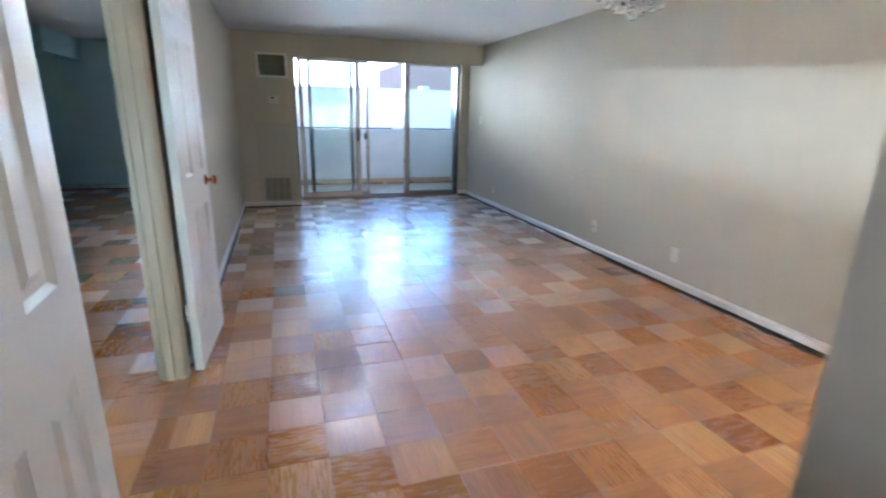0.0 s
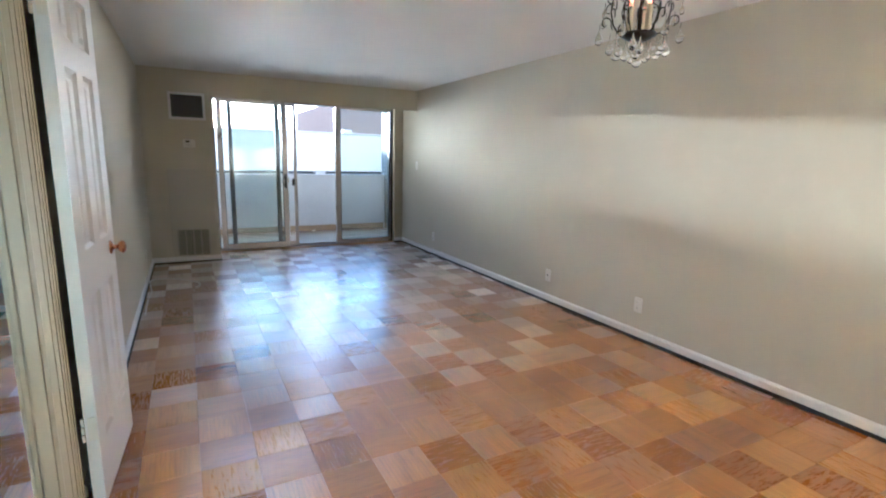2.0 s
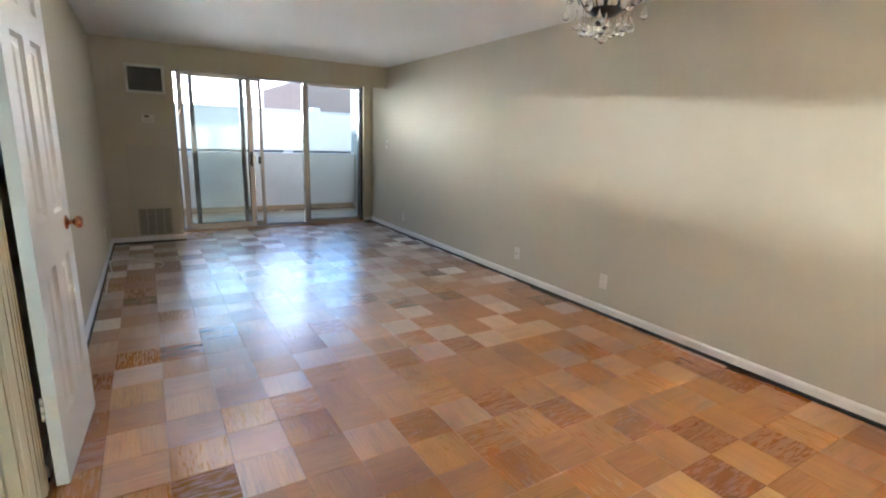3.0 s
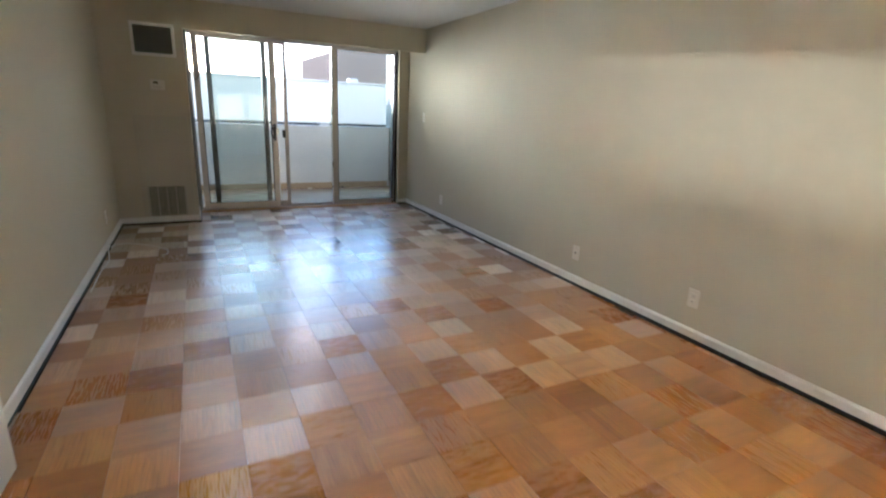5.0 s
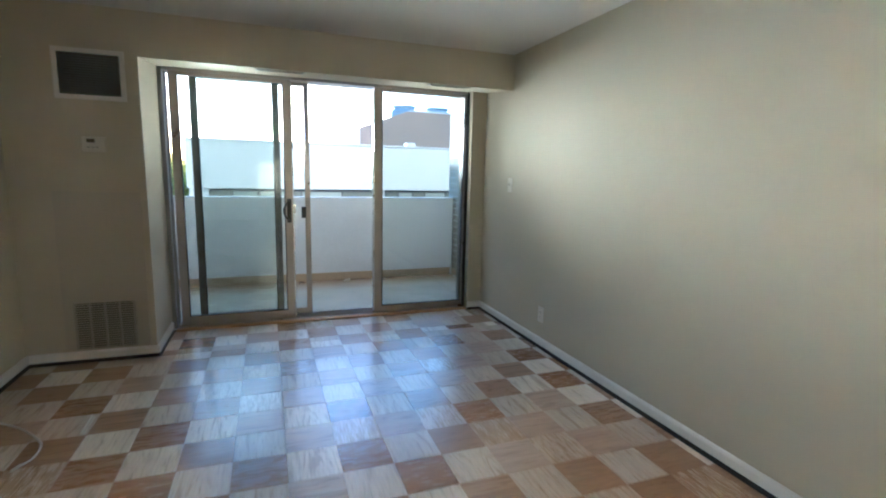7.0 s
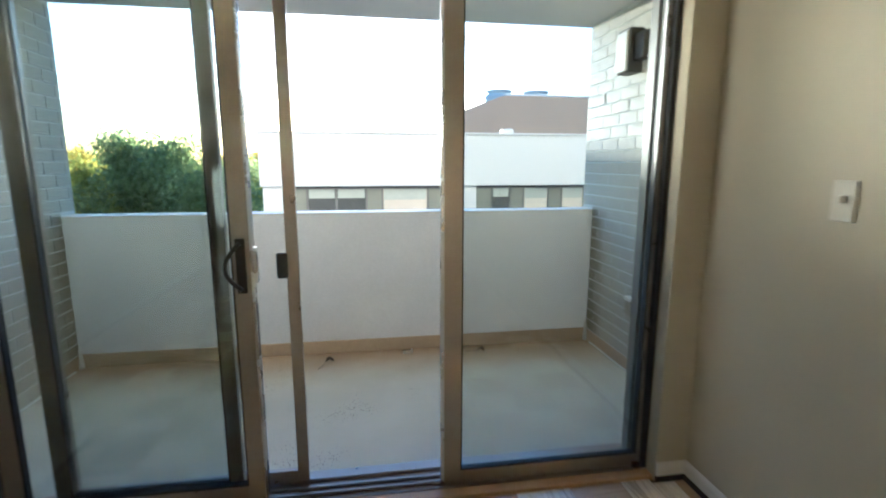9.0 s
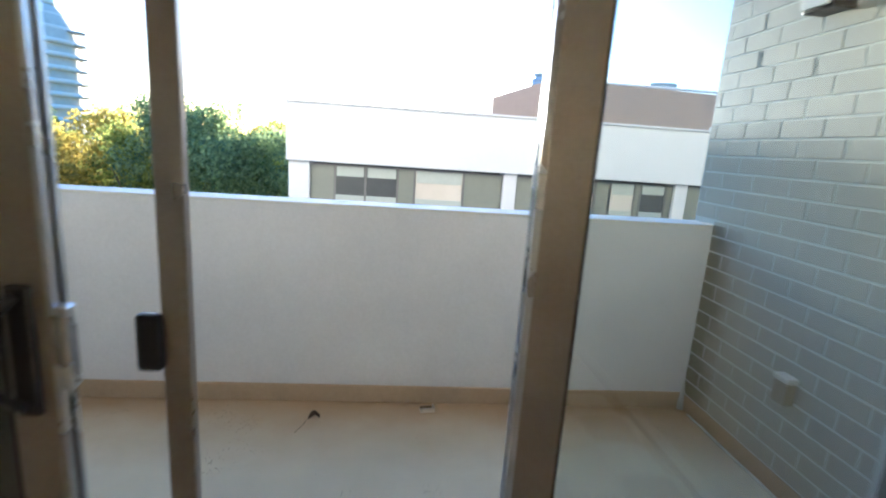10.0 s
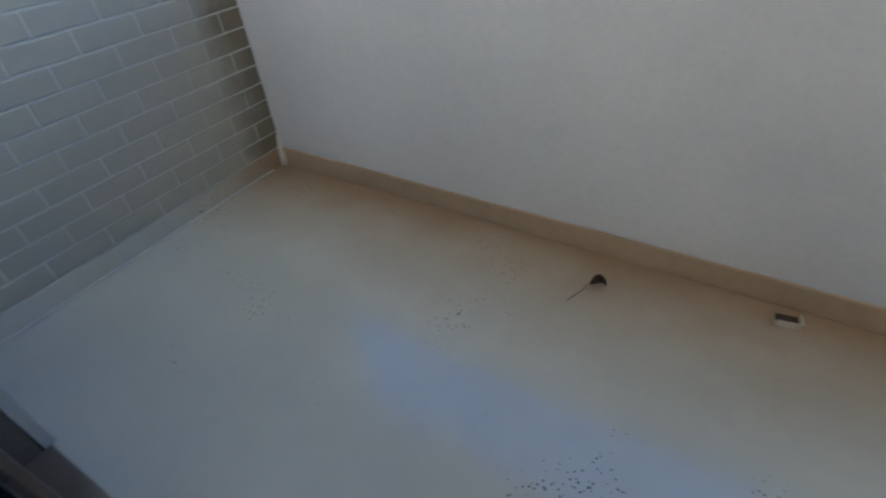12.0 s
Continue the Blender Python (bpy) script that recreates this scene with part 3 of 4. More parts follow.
def sliding_door():
    s = thing("sliding_door", "bronze aluminium sliding glass door standing partly open", "sliding door")
    z0, z1 = 0.012, 2.056
    part("left_jamb", boxes((0.570, 0.600, YS - 0.02, 8.44, z0, z1), (0.602, 0.612, YS + 0.040, YS + 0.048, z0, z1), (0.602, 0.612, YS + 0.092, YS + 0.10, z0, z1)), ALUDARK, s)
    part("right_jamb", boxes((3.103, 3.123, YS + 0.012, 8.44, z0, z1), (3.093, 3.103, YS + 0.040, YS + 0.048, z0, z1), (3.093, 3.103, YS + 0.092, YS + 0.10, z0, z1)), ALUDARK, s)
    part("seal", box(3.100, 3.123, YS - 0.018, YS + 0.011, z0, z1, 0.003, 1), GASKET, s, "black rubber seal")
    part("head", boxes((0.602, 3.103, YS - 0.02, 8.44, 2.036, 2.056)), ALU, s)
    bm = boxes((0.602, 3.103, YS - 0.01, 8.46, -0.004, 0.014))
    for y in (YS + 0.012, YS + 0.052, YS + 0.104):
        quad_box(bm, 0.602, 3.103, y, y + 0.006, 0.014, 0.030)
    part("track", bm, ALU, s, "scratched aluminium track")
    a = framed("inner_panel", 0.635, 1.525, YS, 0.036, 0.030, 2.036, 0.060, 0.065, 0.030, ALU, s, "sliding glass panel with a black handle")
    framed("outer_panel", 0.770, 1.435, YS + 0.046, 0.034, 0.030, 2.036, 0.050, 0.060, 0.030, ALUDARK, s, "second glass panel with dark stiles")
    c = framed("screen_frame", 0.772, 1.678, YS + 0.098, 0.022, 0.030, 2.036, 0.045, 0.050, 0.028, ALU, s, "narrow screen door frame", False)
    framed("fixed_panel", 2.229, 3.100, YS + 0.002, 0.036, 0.016, 2.036, 0.068, 0.055, 0.030, ALU, s, "fixed tinted glass panel", True, 0.018)
    f = s.children[-1]
    part("interlock", boxes((2.217, 2.2285, YS + 0.002, YS + 0.010, 0.020, 2.01), (2.222, 2.2285, YS + 0.012, YS + 0.024, 0.020, 2.01), (2.217, 2.2285, YS + 0.027, YS + 0.034, 0.020, 2.01)), ALULIGHT, f, "bright aluminium interlock strip")
    part("interlock", boxes((1.5255, 1.534, YS + 0.002, YS + 0.009, 0.035, 2.01), (1.5255, 1.530, YS + 0.011, YS + 0.023, 0.035, 2.01), (1.5255, 1.536, YS + 0.026, YS + 0.034, 0.035, 2.01)), ALULIGHT, a, "bright aluminium edge strip")
    part("strike", box(1.5255, 1.548, YS + 0.006, YS + 0.030, 0.90, 1.03, 0.004), ALULIGHT, a, "bright metal strike plate")
    # pull handle and latch
    h = part("handle", box(1.478, 1.512, YS - 0.012, YS, 0.865, 1.065, 0.005), PLASTIC_BLACK, a, "black curved pull handle")
    bm = bmesh.new()
    pts = [(1.495 - 0.045 * math.sin(math.pi * k / 12), YS - 0.014 - 0.030 * math.sin(math.pi * k / 12), 0.878 + 0.172 * k / 12) for k in range(13)]
    tube(bm, pts, 0.008, 8)
    part("pull", bm, PLASTIC_BLACK, h)
    part("latch", box(1.600, 1.640, YS + 0.076, YS + 0.098, 0.895, 0.995, 0.008), PLASTIC_BLACK, c, "black latch")
    return s


sliding_door()
setting("threshold", box(0.60, 3.12, YS - 0.075, YS - 0.021, -0.009, 0.016, 0.004), OAKSILL, "pale oak threshold strip below the sliding door", "threshold")


# ---------------------------------------------------------------- wall fittings of the living room
def return_grille():
    g = thing("return_grille", "dark louvred air grille in a white frame on the wall", "air grille")
    x0, x1, z0, z1, y = 0.110, 0.494, 1.714, 2.020, YB
    for r in ((x0, x1, z1 - 0.028, z1), (x0, x1, z0, z0 + 0.028), (x0, x0 + 0.028, z0 + 0.028, z1 - 0.028), (x1 - 0.028, x1, z0 + 0.028, z1 - 0.028)):
        part("frame", box(r[0], r[1], y - 0.012, y, r[2], r[3], 0.003, 1), TRIM, g)
    part("backing", box(x0 + 0.028, x1 - 0.028, y - 0.003, y - 0.001, z0 + 0.028, z1 - 0.028), DARKMETAL, g)
    n = 17
    for k in range(n):
        z = z0 + 0.036 + (z1 - z0 - 0.072) * k / (n - 1)
        bm = boxes((x0 + 0.028, x1 - 0.028, -0.006, 0.006, -0.0012, 0.0012))
        part("slat", bm, DARKMETAL, g, m=pose(0, y - 0.008, z, 38, 0, 0))


def access_panel():
    p = thing("access_panel", "flat beige access panel with a slotted lower air grille", "panel")
    part("sheet", box(0.046, 0.532, YB - 0.008, YB, 0.090, 1.140, 0.002, 1), PANELPAINT, p)
    x0, x1, z0, z1 = 0.103, 0.456, 0.096, 0.405
    g = part("lower_grille", boxes((x0, x1, YB - 0.010, YB - 0.008, z0, z1)), DARKMETAL, p, "slotted grille in four bays")
    for k in range(5):
        a = x0 + (x1 - x0 - 0.014) * k / 4
        part("bar", box(a, a + 0.014, YB - 0.016, YB - 0.010, z0, z1, 0.002, 1), GRILLEBEIGE, g)
    for k in range(4):
        a = x0 + 0.014 + (x1 - x0 - 0.014) * k / 4
        w = (x1 - x0 - 0.014) / 4 - 0.014
        bm = bmesh.new()
        for q in range(20):
            z = z0 + 0.008 + (z1 - z0 - 0.016) * q / 19
            quad_box(bm, a, a + w, YB - 0.0145, YB - 0.0105, z - 0.0032, z + 0.0032)
        part("louvre", bm, GRILLEBEIGE, g)


def thermostat():
    t = thing("thermostat", "small white digital thermostat on the chase wall", "thermostat")
    part("body", box(0.233, 0.363, YB - 0.028, YB, 1.393, 1.486, 0.008), PLATE, t)
    part("display", box(0.261, 0.306, YB - 0.031, YB - 0.0275, 1.450, 1.473, 0.001, 1), LCD, t, "dark display")
    for k in range(3):
        part("button", box(0.263 + 0.024 * k, 0.277 + 0.024 * k, YB - 0.031, YB - 0.0275, 1.416, 1.425, 0.001, 1), GRILLEBEIGE, t)


def outlet(name, m, switch=False):
    """Plate in the local xz plane, its face towards local -y."""
    o = thing(name, "white toggle light switch on the wall" if switch else "white double socket outlet low on the wall", "switch" if switch else "outlet", m, "" if switch else "wall outlets")
    part("plate", box(-0.036, 0.036, -0.006, 0, -0.058, 0.058, 0.003), PLATE, o)
    if switch:
        part("toggle", box(-0.006, 0.006, -0.020, -0.005, -0.004, 0.016, 0.002, 1), PLATE, o)
    else:
        for z in (0.021, -0.021):
            f = part("socket", box(-0.016, 0.016, -0.009, -0.0055, z - 0.014, z + 0.014, 0.003), PLATE, o)
            part("slot", boxes((-0.0075, -0.0055, -0.0095, -0.0088, z - 0.002, z + 0.007), (0.0055, 0.0075, -0.0095, -0.0088, z - 0.002, z + 0.007), (-0.002, 0.002, -0.0095, -0.0088, z - 0.010, z - 0.006)), SLOT, f)
    return o


def coax_plate(m):
    """Blank plate with one threaded aerial jack, its face towards local -y."""
    o = thing("aerial_outlet", "white aerial jack plate low on the wall", "outlet", m)
    part("plate", box(-0.036, 0.036, -0.006, 0, -0.058, 0.058, 0.003), PLATE, o)
    bm = bmesh.new()
    lathe(bm, ((0.0075, 0.0), (0.0075, 0.004), (0.0050, 0.0045), (0.0050, 0.012), (0.0032, 0.012)), pose(0, -0.0055, 0, 90, 0, 0), 12)
    part("jack", bm, DARKMETAL, o, "dark threaded jack")
    for z in (0.041, -0.041):
        bm = bmesh.new()
        lathe(bm, ((0.0036, 0.0), (0.0034, 0.0012), (0.0, 0.0016)), pose(0, -0.0058, z, 90, 0, 0), 10)
        part("screw", bm, GRILLEBEIGE, o)


return_grille()
access_panel()
thermostat()
o1 = outlet("outlet", pose(XR, 3.535, 0.268, 0, 0, -90))
coax_plate(pose(XR, 4.598, 0.262, 0, 0, -90))
copy_thing(o1, pose(XR, 7.072, 0.256, 0, 0, -90))
copy_thing(o1, pose(XL, 6.85, 0.27, 0, 0, 90))
outlet("light_switch", pose(XR, 7.664, 1.222, 0, 0, -90), True)


def ceiling_vent(x0, x1):
    v = thing("soffit_vent", "grey beige slotted supply vent under the soffit", "vent", pose(0, YB, HS, math.degrees(math.atan2(HT - HS, 8.44 - YB)), 0, 0), "soffit vents")
    y0, y1 = 0.05, 0.17
    part("frame", boxes((x0, x1, y0, y0 + 0.018, -0.008, 0), (x0, x1, y1 - 0.018, y1, -0.008, 0), (x0, x0 + 0.018, y0 + 0.018, y1 - 0.018, -0.008, 0), (x1 - 0.018, x1, y0 + 0.018, y1 - 0.018, -0.008, 0)), GRILLEBEIGE, v)
    part("backing", box(x0 + 0.018, x1 - 0.018, y0 + 0.018, y1 - 0.018, -0.003, -0.001), DARKMETAL, v)
    for k in range(6):
        y = y0 + 0.026 + (y1 - y0 - 0.052) * k / 5
        part("slat", boxes((x0 + 0.018, x1 - 0.018, -0.006, 0.006, -0.001, 0.001)), GRILLEBEIGE, v, m=pose(0, y, -0.006, 35, 0, 0))


ceiling_vent(1.27, 1.60)
ceiling_vent(2.56, 2.91)


# ---------------------------------------------------------------- chandelier
def chandelier(cx, cy):
    c = thing("chandelier", "black wrought iron chandelier with candle bulbs and glass drops", "chandelier", pose(cx, cy, 0) @ Matrix.Diagonal((0.86, 0.86, 1.0, 1.0)))
    zb = 1.782
    bm = bmesh.new()
    lathe(bm, ((0.0, H - 0.030), (0.055, H - 0.028), (0.062, H - 0.012), (0.062, H)), None, 20)
    part("canopy", bm, IRON, c)
    bm = bmesh.new()
    lathe(bm, ((0.006, zb), (0.010, zb + 0.05), (0.006, zb + 0.12), (0.014, zb + 0.20), (0.007, zb + 0.26), (0.005, H - 0.028)), None, 10)
    part("stem", bm, IRON, c)
    bm = bmesh.new()
    lathe(bm, ((0.0, zb - 0.018), (0.030, zb - 0.014), (0.070, zb + 0.004), (0.070, zb + 0.014), (0.064, zb + 0.012), (0.028, zb - 0.004), (0.0, zb - 0.004)), None, 24)
    part("drip_pan", bm, IRON, c)

    def curl(a, pts, r):
        b = bmesh.new()
        tube(b, [(math.cos(a) * u, math.sin(a) * u, z) for u, z in pts], r, 6)
        return b

    def spiral(uc, zc, r0, r1, a0, a1, n=12):
        return [(uc + (r0 + (r1 - r0) * q / n) * math.cos(radians(a0 + (a1 - a0) * q / n)), zc + (r0 + (r1 - r0) * q / n) * math.sin(radians(a0 + (a1 - a0) * q / n))) for q in range(n + 1)]

    drops = []
    for k in range(6):
        a = 2 * math.pi * (k + 0.3) / 6
        arm = [(0.050, zb + 0.002), (0.080, zb + 0.014), (0.104, zb + 0.045), (0.116, zb + 0.090), (0.112, zb + 0.135)] + spiral(0.088, zb + 0.150, 0.022, 0.008, -10, 300)
        part("scroll_arm", curl(a, arm, 0.0030), IRON, c)
        part("side_scroll", curl(a, [(0.105, zb + 0.030)] + spiral(0.135, zb + 0.052, 0.024, 0.008, 200, -120), 0.0022), IRON, c)
        part("side_scroll", curl(a + 0.5, [(0.112, zb + 0.085)] + spiral(0.140, zb + 0.112, 0.027, 0.009, 190, -100), 0.0022), IRON, c)
        part("inner_scroll", curl(a + 0.5, [(0.050, zb + 0.004), (0.072, zb + 0.06)] + spiral(0.060, zb + 0.100, 0.024, 0.008, -30, 280), 0.0022), IRON, c)
        part("top_scroll", curl(a + 0.25, [(0.008, zb + 0.200), (0.030, zb + 0.245), (0.070, zb + 0.268)] + spiral(0.105, zb + 0.240, 0.028, 0.009, 100, -190), 0.0026), IRON, c)
        part("crown_scroll", curl(a, [(0.007, zb + 0.250), (0.030, zb + 0.300)] + spiral(0.055, zb + 0.330, 0.024, 0.008, 200, -80), 0.0022), IRON, c)
        drops += [(0.158, a, zb + 0.040, 0.016), (0.165, a + 0.5, zb + 0.095, 0.011), (0.132, a + 0.25, zb + 0.232, 0.012), (0.090, a + 0.5, zb - 0.004, 0.017),
                  (0.118, a + 0.25, zb + 0.004, 0.017), (0.112, a + 0.8, zb + 0.142, 0.010), (0.078, a, zb + 0.322, 0.011)]
    for k in range(5):
        drops.append((0.050, 2 * math.pi * k / 5, zb - 0.010, 0.018))
    drops.append((0.0, 0.0, zb - 0.020, 0.021))
    for u, a, z, r in drops:
        bm = bmesh.new()
        mm = Matrix.Translation((math.cos(a) * u, math.sin(a) * u, z))
        lathe(bm, ((0.0, -4.0 * r), (0.55 * r, -3.8 * r), (0.92 * r, -3.3 * r), (r, -2.85 * r), (0.88 * r, -2.35 * r), (0.5 * r, -1.75 * r), (0.2 * r, -1.1 * r), (0.09 * r, -0.55 * r), (0.0, -0.5 * r)), mm, 12)
        d = part("glass_drop", bm, CLEAR, c, "clear pear-shaped glass drop")
        bm = bmesh.new()
        tube(bm, ((math.cos(a) * u, math.sin(a) * u, z - 0.55 * r), (math.cos(a) * u, math.sin(a) * u, z + 0.006)), 0.0011, 5)
        part("hook", bm, IRON, d)
    for k in range(3):
        a = 2 * math.pi * k / 3 + 0.55
        mm = Matrix.Translation((0.042 * math.cos(a), 0.042 * math.sin(a), zb + 0.006))
        bm = bmesh.new()
        lathe(bm, ((0.0135, 0.0), (0.0135, 0.095), (0.010, 0.098), (0.0, 0.098)), mm, 14)
        s = part("candle_sleeve", bm, CANDLE, c, "ivory candle sleeve")
        bm = bmesh.new()
        lathe(bm, ((0.005, 0.098), (0.008, 0.106), (0.009, 0.112), (0.006, 0.124), (0.002, 0.134), (0.0, 0.137)), mm, 12)
        part("bulb", bm, BULB, s, "small glowing flame bulb")


chandelier(1.715, 2.385)


# ---------------------------------------------------------------- loose things on the floor
def floor_cable():
    bm = bmesh.new()
    pts = []
    ctrl = [(-0.130, 5.60), (-0.135, 6.05), (-0.120, 6.35), (-0.150, 6.62), (-0.140, 6.86), (-0.02, 6.88), (0.10, 6.80), (0.20, 6.70), (0.285, 6.58), (0.300, 6.46), (0.270, 6.40)]
    for a, b, cc, d in zip([ctrl[0]] + ctrl[:-2], ctrl[:-1], ctrl[1:], ctrl[2:] + [ctrl[-1]]):
        for q in range(6):
            u = q / 6
            pts.append(tuple(0.5 * (2 * b[k] + (cc[k] - a[k]) * u + (2 * a[k] - 5 * b[k] + 4 * cc[k] - d[k]) * u * u + (3 * b[k] - a[k] - 3 * cc[k] + d[k]) * u ** 3) for k in (0, 1)))
    pts.append(ctrl[-1])
    tube(bm, [(x, y, 0.005 + (0.05 * math.exp(-((y - 6.62) / 0.10) ** 2) if x < -0.1 else 0)) for x, y in pts], 0.0042, 8)
    c = thing("cable", "white coaxial cable lying along the skirting and floor", "cable")
    part("cord", bm, CABLE, c)
    bm = bmesh.new()
    tube(bm, ((0.275, 6.41, 0.006), (0.255, 6.365, 0.006)), 0.0065, 8)
    part("connector", bm, PLATE, c)


floor_cable()
lo = thing("metal_bracket", "small white metal bracket lying on the parquet", "bracket", pose(0.432, 6.72, 0.001, 0, 0, 2))
part("strip", box(-0.009, 0.009, -0.10, 0.10, 0, 0.003, 0.001, 1), PLATE, lo)
part("lip", box(-0.009, -0.006, -0.10, 0.10, 0.003, 0.014, 0.0008, 1), PLATE, lo)


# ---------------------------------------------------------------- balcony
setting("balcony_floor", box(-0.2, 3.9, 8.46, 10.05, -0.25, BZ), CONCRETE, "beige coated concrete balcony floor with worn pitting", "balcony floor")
setting("parapet", box(-0.2, 3.9, BY, BY + 0.16, BZ, 0.985), PARAPET, "white plastered balcony parapet", "parapet")
setting("parapet_cap", box(-0.2, 3.9, BY - 0.003, BY + 0.165, 0.985, 0.999, 0.003), FACADE, "thin white metal cap on the parapet", "parapet cap")
setting("balcony_ceiling", box(-0.5, 4.2, 8.44, BY + 0.16, 2.30, 2.48), FACADE, "white concrete slab over the balcony", "ceiling")


def cove(x0, x1, y0, y1, label):
    solid("cove", box(x0, x1, y0, y1, BZ, 0.088, 0.006), COVE, label, "cove base", "structure")


cove(BX0 + 0.02, BX1 - 0.02, BY - 0.014, BY - 0.001, "tan coated upstand at the foot of the parapet")
setting("outer_wall", boxes((-0.2, 0.58, 8.445, 8.475, BZ, 2.30), (3.125, 3.9, 8.445, 8.475, BZ, 2.30), (0.58, 3.125, 8.445, 8.475, 2.056, 2.30)), MORTAR, "painted outer wall round the sliding door")
wall_bl = setting("wall_brick_left", box(-0.2, BX0 - 0.0035, 8.475, BY + 0.16, BZ, 2.30), MORTAR, "pale grey painted brick side wall of the balcony")
wall_br = setting("wall_brick_right", box(BX1 + 0.0018, 3.9, 8.475, BY + 0.16, BZ, 2.30), MORTAR, "pale grey painted brick side wall of the balcony, with lamp")
BEAD = plain("caulk_white", (0.62, 0.62, 0.58), 0.5, vary=0.08)
for xf, sgn in ((BX0, 1), (BX1, -1)):
    a, b = sorted((xf + sgn * 0.001, xf + sgn * 0.006))
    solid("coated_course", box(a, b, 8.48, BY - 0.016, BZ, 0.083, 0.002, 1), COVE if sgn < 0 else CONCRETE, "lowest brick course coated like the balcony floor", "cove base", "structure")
    bm = bmesh.new()
    tube(bm, [(xf + sgn * 0.009, 8.48 + 0.13 * k, BZ + 0.003 + 0.0015 * math.sin(2.3 * k)) for k in range(11)], 0.0055, 7)
    solid("caulk_bead", bm, BEAD, "thin white caulk line at the foot of the brick wall", "caulk", "structure")
    bm = bmesh.new()
    tube(bm, [(xf + sgn * 0.012, BY - 0.016, BZ), (xf + sgn * 0.016, BY - 0.018, 0.04), (xf + sgn * 0.010, BY - 0.012, 0.10), (xf + sgn * 0.008, BY - 0.006, 0.15)], [0.020, 0.014, 0.011, 0.005], 8)
    solid("corner_sealant", bm, BEAD, "lumpy white sealant in the balcony corner", "sealant", "structure")
wl = thing("wall_lamp", "dark boxy outdoor wall lamp on the brick wall", "wall lamp")
part("body", box(3.492, 3.587, 9.30, 9.44, 1.865, 2.12, 0.008), LAMPDARK, wl)
part("diffuser", box(3.479, 3.492, 9.31, 9.43, 1.875, 2.10, 0.003), FROST, wl, "pale diffuser")
part("bracket", box(3.522, 3.592, 9.20, 9.30, 1.93, 2.08, 0.006), LAMPDARK, wl)
ol = thing("outdoor_outlet", "grey outdoor outlet under a white hood on brick", "outlet")
part("box", box(3.547, 3.592, 9.19, 9.26, 0.385, 0.478, 0.006), GRILLEBEIGE, ol)
part("hood", box(3.541, 3.592, 9.185, 9.265, 0.478, 0.502, 0.006), FROST, ol, "white hood")


def dead_leaf(name, m, stem):
    l = thing(name, "curled brown dead leaf on the balcony floor", "leaf", m, "dead leaves")
    bm = bmesh.new()
    n = 9
    top = []
    for k in range(n):
        u = k / (n - 1)
        w = 0.020 * math.sin(math.pi * u) ** 0.7 + 0.002
        z = 0.004 + 0.020 * math.sin(math.pi * u)
        top.append([bm.verts.new((0.055 * (u - 0.5), s * w, z + (0.012 if s else 0) * (0.5 + u))) for s in (-1, 0, 1)])
    for a, b in zip(top, top[1:]):
        for q in (0, 1):
            bm.faces.new((a[q], a[q + 1], b[q + 1], b[q])).smooth = True
    bmesh.ops.solidify(bm, geom=bm.faces[:], thickness=0.0015)
    part("blade", bm, DEADLEAF, l)
    bm = bmesh.new()
    tube(bm, [(-0.035, 0, 0.005)] + [(-0.035 - 0.012 * k + 0.004 * math.sin(k), -0.016 * k * stem, 0.003) for k in range(1, 6)], 0.0013, 5)
    part("stem", bm, DEADLEAF, l)
    return l


dead_leaf("dead_leaf", pose(1.665, 9.685, BZ, 0, 0, 20), 1.0)
dead_leaf("dead_leaf", pose(2.725, 9.72, BZ, 0, 0, -25), 0.3)
bx = thing("broken_box", "small broken white plastic box with a dark inside", "debris", pose(2.205, 9.785, BZ, 0, 0, 8))
part("shell", boxes((-0.035, 0.035, -0.022, -0.018, 0, 0.022), (0.031, 0.035, -0.018, 0.022, 0, 0.022), (-0.035, 0.031, -0.018, 0.022, 0, 0.003)), PLATE, bx)
part("inside", box(-0.033, 0.028, -0.016, 0.020, 0.003, 0.014, 0.002, 1), DEADLEAF, bx)

# ---------------------------------------------------------------- outdoors
GZ = -14.0
# house front out of view, added to bounce sunlight onto the office building
setting("house_front", boxes((-40, -1.45, 9.96, 10.02, GZ, 16), (-0.75, -0.2, 9.96, 10.02, GZ, 16), (-1.45, -0.75, 9.96, 10.02, GZ, 0.90), (-1.45, -0.75, 9.96, 10.02, 1.90, 16),
                             (3.9, 40, 9.96, 10.02, GZ, 16), (-0.2, 3.9, 9.96, 10.02, 2.482, 16), (-0.2, 3.9, 9.96, 10.02, GZ, -0.252)), HOUSE, "unseen pale house front round the balcony, added to bounce sunlight")
setting("ground", box(-1500, 1500, 10.5, 3000, GZ - 1, GZ), GRASS, "green ground below the buildings", "ground")


